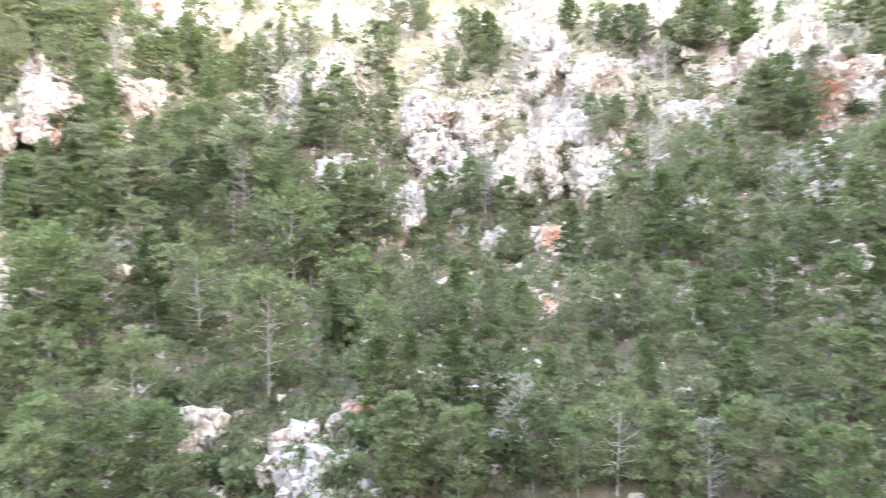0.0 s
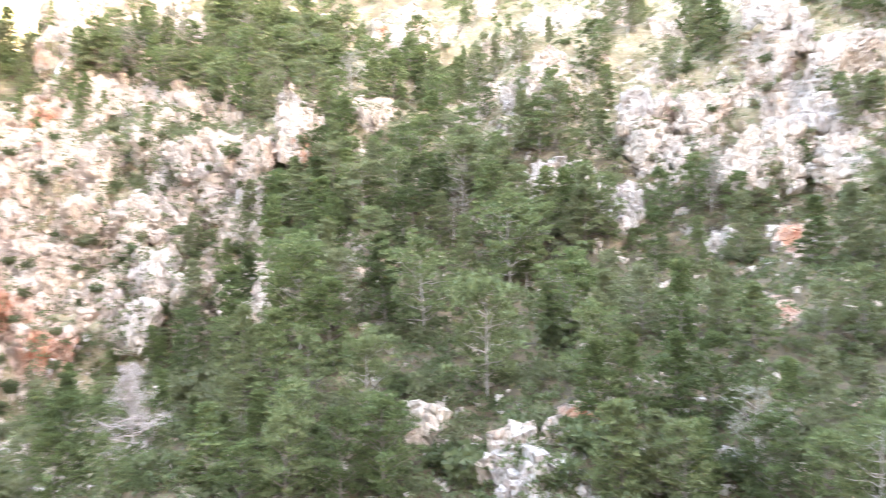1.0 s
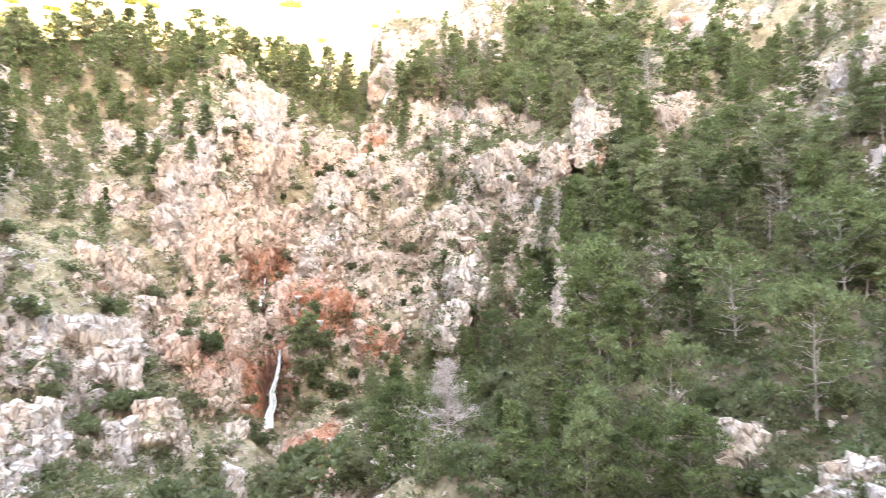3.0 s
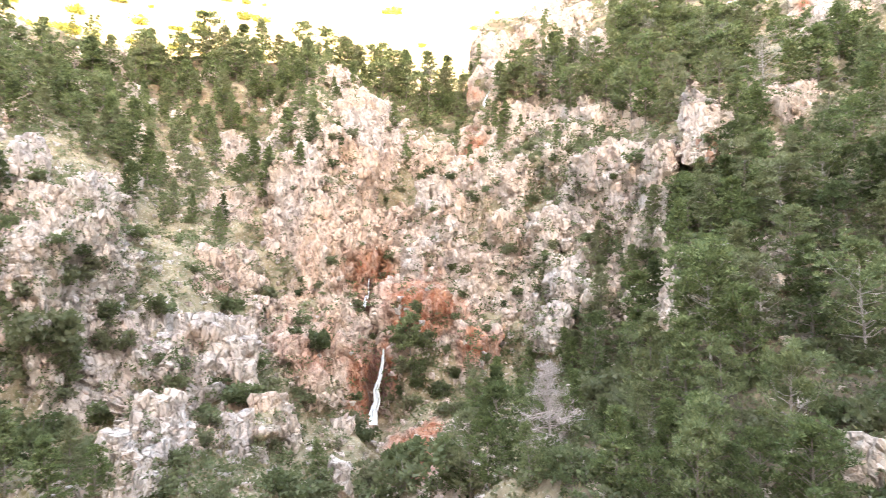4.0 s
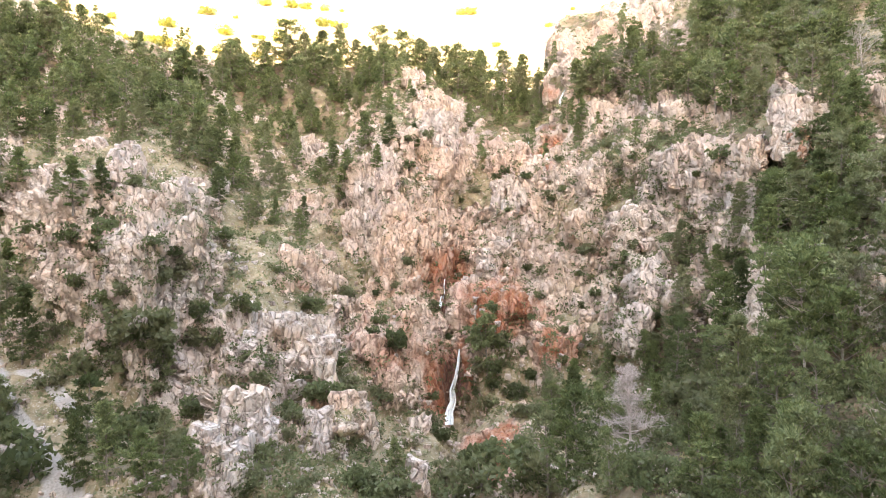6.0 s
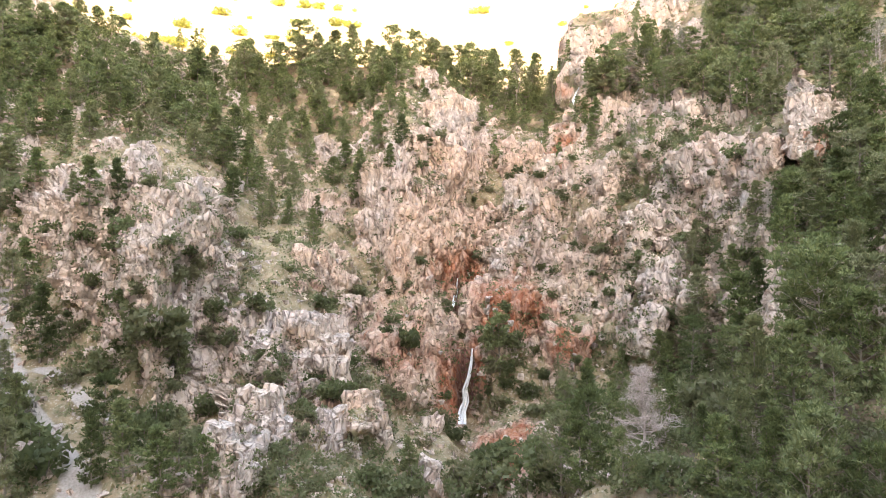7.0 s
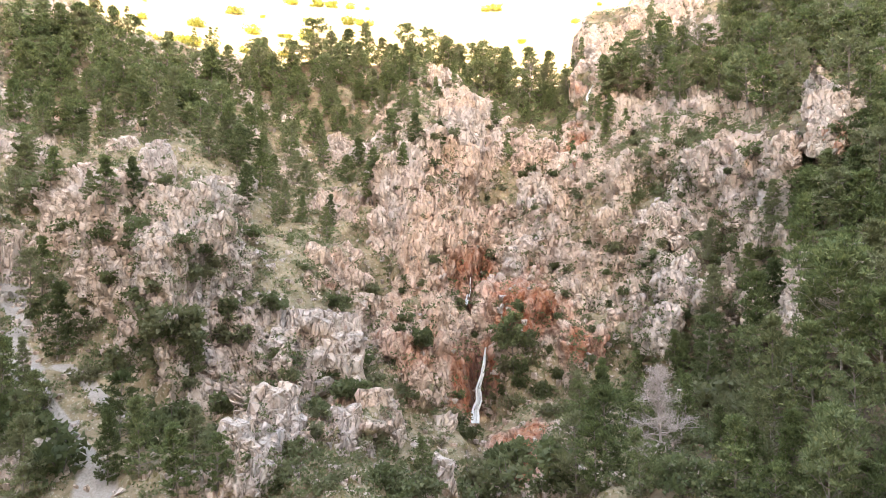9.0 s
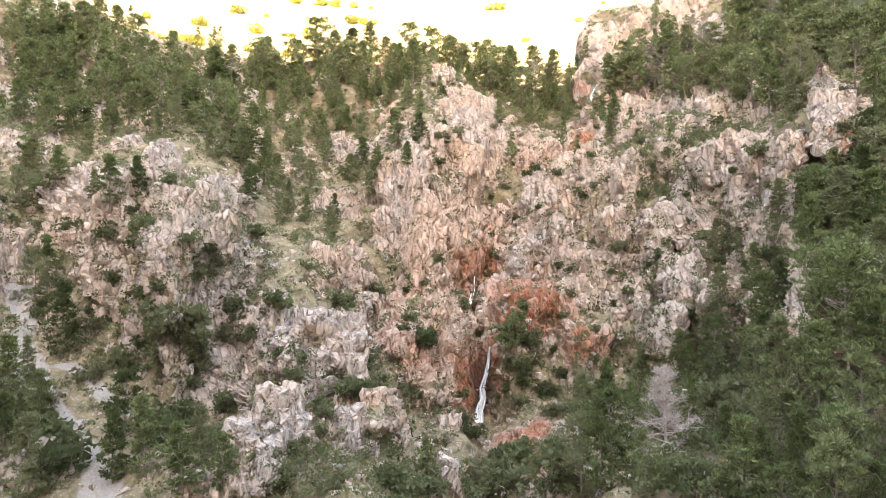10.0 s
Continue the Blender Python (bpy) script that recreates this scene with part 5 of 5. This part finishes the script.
crags([
    (2.4, 11.2, 6.2, 8.3), (0.4, 6.9, 8.9, 8.9), (-2.1, 9.0, 8.3, 8.3), (-7.0, 6.0, 11.4, 9.5), (-11.8, 12.4, 7.6, 11.3),
    (-14.2, 13.2, 7.0, 9.3), (-8.5, 15.9, 8.3, 10.6), (-7.0, 18.5, 8.4, 11.2), (-15.6, 7.1, 5.7, 5.7), (-10.4, 10.2, 7.9, 5.9),
    (-5.6, 12.2, 9.6, 5.3), (-27.1, 14.2, 18.4, 11.8), (-31.3, 11.4, 13.1, 10.7), (-19.6, 11.5, 8.0, 4.5), (4.3, 2.6, 8.3, 8.3),
    (9.2, 6.2, 9.8, 5.9), (11.4, -18.8, 3.3, 2.8), (9.0, -19.4, 2.8, 2.8), (-31.2, -0.8, 4.2, 2.8), (-29.4, 7.0, 5.3, 4.4),
])

# smaller shrubs, wherever chance roots them on ledges and between the rocks
sower = random.Random(9)
for _ in range(200):
    bearing = sower.choice((sower.uniform(40, 97), sower.uniform(40, 97), sower.uniform(-35, 40)))
    thicket([(bearing, sower.uniform(-13, 16) if bearing > 40 else sower.uniform(4, 20), sower.uniform(1.5, 3.8))])

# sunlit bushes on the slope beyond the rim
# the same shrubs as in the gorge, with sunlight put into the leaf colour
FAR_BUSHES = [shrub(s, 1.1, SUNLIT_LEAVES, "bush") for s in (56, 57, 58)]
FAR_ROWS = [i for i in range(sum(n for n, k in STEPS if k <= 7), ROWS - 14)]
made = 0
while made < 110:
    j = int(np.argmin(np.abs(COLUMNS - sower.choice((sower.uniform(46, 97), sower.uniform(68, 97))))))
    i = sower.choice(FAR_ROWS)
    x, y, z = PLACES[i, j]
    if not 0.30 < z / math.hypot(x, y) < 0.44:
        continue
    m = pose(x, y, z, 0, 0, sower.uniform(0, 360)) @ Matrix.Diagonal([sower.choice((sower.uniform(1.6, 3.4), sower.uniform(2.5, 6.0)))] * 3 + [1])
    if made < len(FAR_BUSHES):
        bush = FAR_BUSHES[made]
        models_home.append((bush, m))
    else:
        bush = copy_thing(FAR_BUSHES[made % len(FAR_BUSHES)], m)
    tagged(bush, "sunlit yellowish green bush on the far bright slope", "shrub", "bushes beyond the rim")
    made += 1

far_wood("dark olive green pines crowding the far upper slopes")
for model in [p for kind in PINES.values() for p in kind if p.name not in first_use]:  # models that stand only in the far wood
    for ob in (*model.children, model):
        bpy.data.objects.remove(ob)

for ob, m in models_home:  # the models themselves take their own places last
    ob.matrix_basis = m


# ---- what nobody could count: scrub on the rocks, undergrowth of the woods, grass, the wood on the rim
def sown(name, label, category, material, seed, count, wanted, make):
    """Many small plants joined into one mesh; wanted gives the chance that a place bears one."""
    rng = np.random.default_rng(seed)
    first, last = ROWS_UP + 6, sum(n for n, k in STEPS if k <= 7)
    inner = np.nonzero((COLUMNS > -38) & (COLUMNS < 100))[0]
    spots = []
    while len(spots) < count:
        i, j = rng.integers(first, last, 4000), rng.choice(inner, 4000)
        keep = rng.random(4000) < wanted(COLUMNS[j], PLACES[i, j, 2], np.hypot(PLACES[i, j, 0], PLACES[i, j, 1]), SOIL[i, j], TRAIL[i, j])
        for a, b in zip(i[keep], j[keep]):
            spots.append(PLACES[a, b])
    pieces = [make(rng, p) for p in spots[:count]]
    points = np.concatenate(pieces)
    me = raw_mesh(name, points, np.arange(len(points)).reshape(-1, 3))
    me.materials.append(material)
    return tagged(new(name, me), label, category, kind="stuff")


def bushlet(low, high, count, long, wide):
    def make(rng, p):
        s = rng.uniform(low, high)
        c = rng.normal(0, 0.45, (3, 3)) * s + (0, 0, 0.35 * s)
        return tufts(rng, p + c, [s * 0.55] * 3, count, long * (0.6 + s * 0.4), wide * (0.6 + s * 0.4), 0.8)[0]
    return make


def tussock(rng, p):
    n = 6
    root = p + rng.normal(0, 0.16, (n, 3)) * (1, 1, 0)
    side = rng.normal(0, 0.05, (n, 3))
    return np.stack([root - side, root + side, root + rng.normal(0, 0.12, (n, 3)) + (0, 0, rng.uniform(0.25, 0.55))], 1).reshape(-1, 3)


def small_pine(rng, p):
    high = rng.uniform(5, 9)
    up = np.linspace(0.15, 1, 9)
    c = np.stack([rng.normal(0, 0.10, 9) * (1.15 - up), rng.normal(0, 0.10, 9) * (1.15 - up), up - 0.08], 1) * high
    return tufts(rng, p + c, high * (0.21 * (1.08 - up) + 0.03), 50, 0.5, 0.16, 0.55)[0]


def stone_corners():
    """The three-cornered faces of some stones, as places."""
    lots = []
    for s in range(330, 342):
        me = block_mesh("stone", s, 12)
        co = np.array([v.co[:] for v in me.vertices])
        lots.append(co[np.array([p.vertices[:] for p in me.polygons])].reshape(-1, 3))
        bpy.data.meshes.remove(me)
    return lots


STONE_LOTS = stone_corners()


def stone(rng, p):
    a = rng.uniform(0, 6.28)
    turn = np.array([[math.cos(a), -math.sin(a), 0], [math.sin(a), math.cos(a), 0], [0, 0, 1]])
    return p + (STONE_LOTS[rng.integers(0, len(STONE_LOTS))] * rng.uniform(0.7, 1.3, 3)) @ turn * rng.uniform(0.15, 0.75)


sown("stones", "loose pale limestone stones strewn over the slopes", "stones", STONE, 75, 4500,
     lambda a, z, r, soil, trail: (0.25 + soil) * (r < 190), stone)
sown("scrub", "small dark green scrub rooted in cracks of the limestone", "scrub", LOW_LEAVES, 71, 7500,
     lambda a, z, r, soil, trail: np.where((a > 36) | (z > 12), 0.20 + 0.6 * soil + 0.35 * bell(a, 43, 7), 0.1) * (trail < 0.3) * (r < 235), bushlet(0.5, 2.0, 16, 0.25, 0.135))
sown("undergrowth", "dense green undergrowth and young pines below the trees", "undergrowth", LOW_LEAVES, 72, 3400,
     lambda a, z, r, soil, trail: soil * (a < 46) * (z < 16) * (trail < 0.3), bushlet(0.7, 1.7, 20, 0.26, 0.15))
sown("grass", "dry yellowish grass tussocks on the slopes", "grass", GRASS, 73, 13000,
     lambda a, z, r, soil, trail: soil * (r < 200) * (trail < 0.3), tussock)
sown("distant_wood", "dark green pines crowded along the rim of the gorge", "wood", WOOD_NEEDLES, 74, 430,
     lambda a, z, r, soil, trail: np.where(a > 38, 0.5 * bell(r, 202, 20) * (1 + 0.6 * (a > 76)), (bell(r, 195, 28) + 0.8 * bell(r, 255, 40)) * 0.9) * (0.2 + soil) * ((a > 51) | (a < 40) | (r < 190)) + 0.35 * bell(a, 42, 6) * bell(r, 180, 16), small_pine)
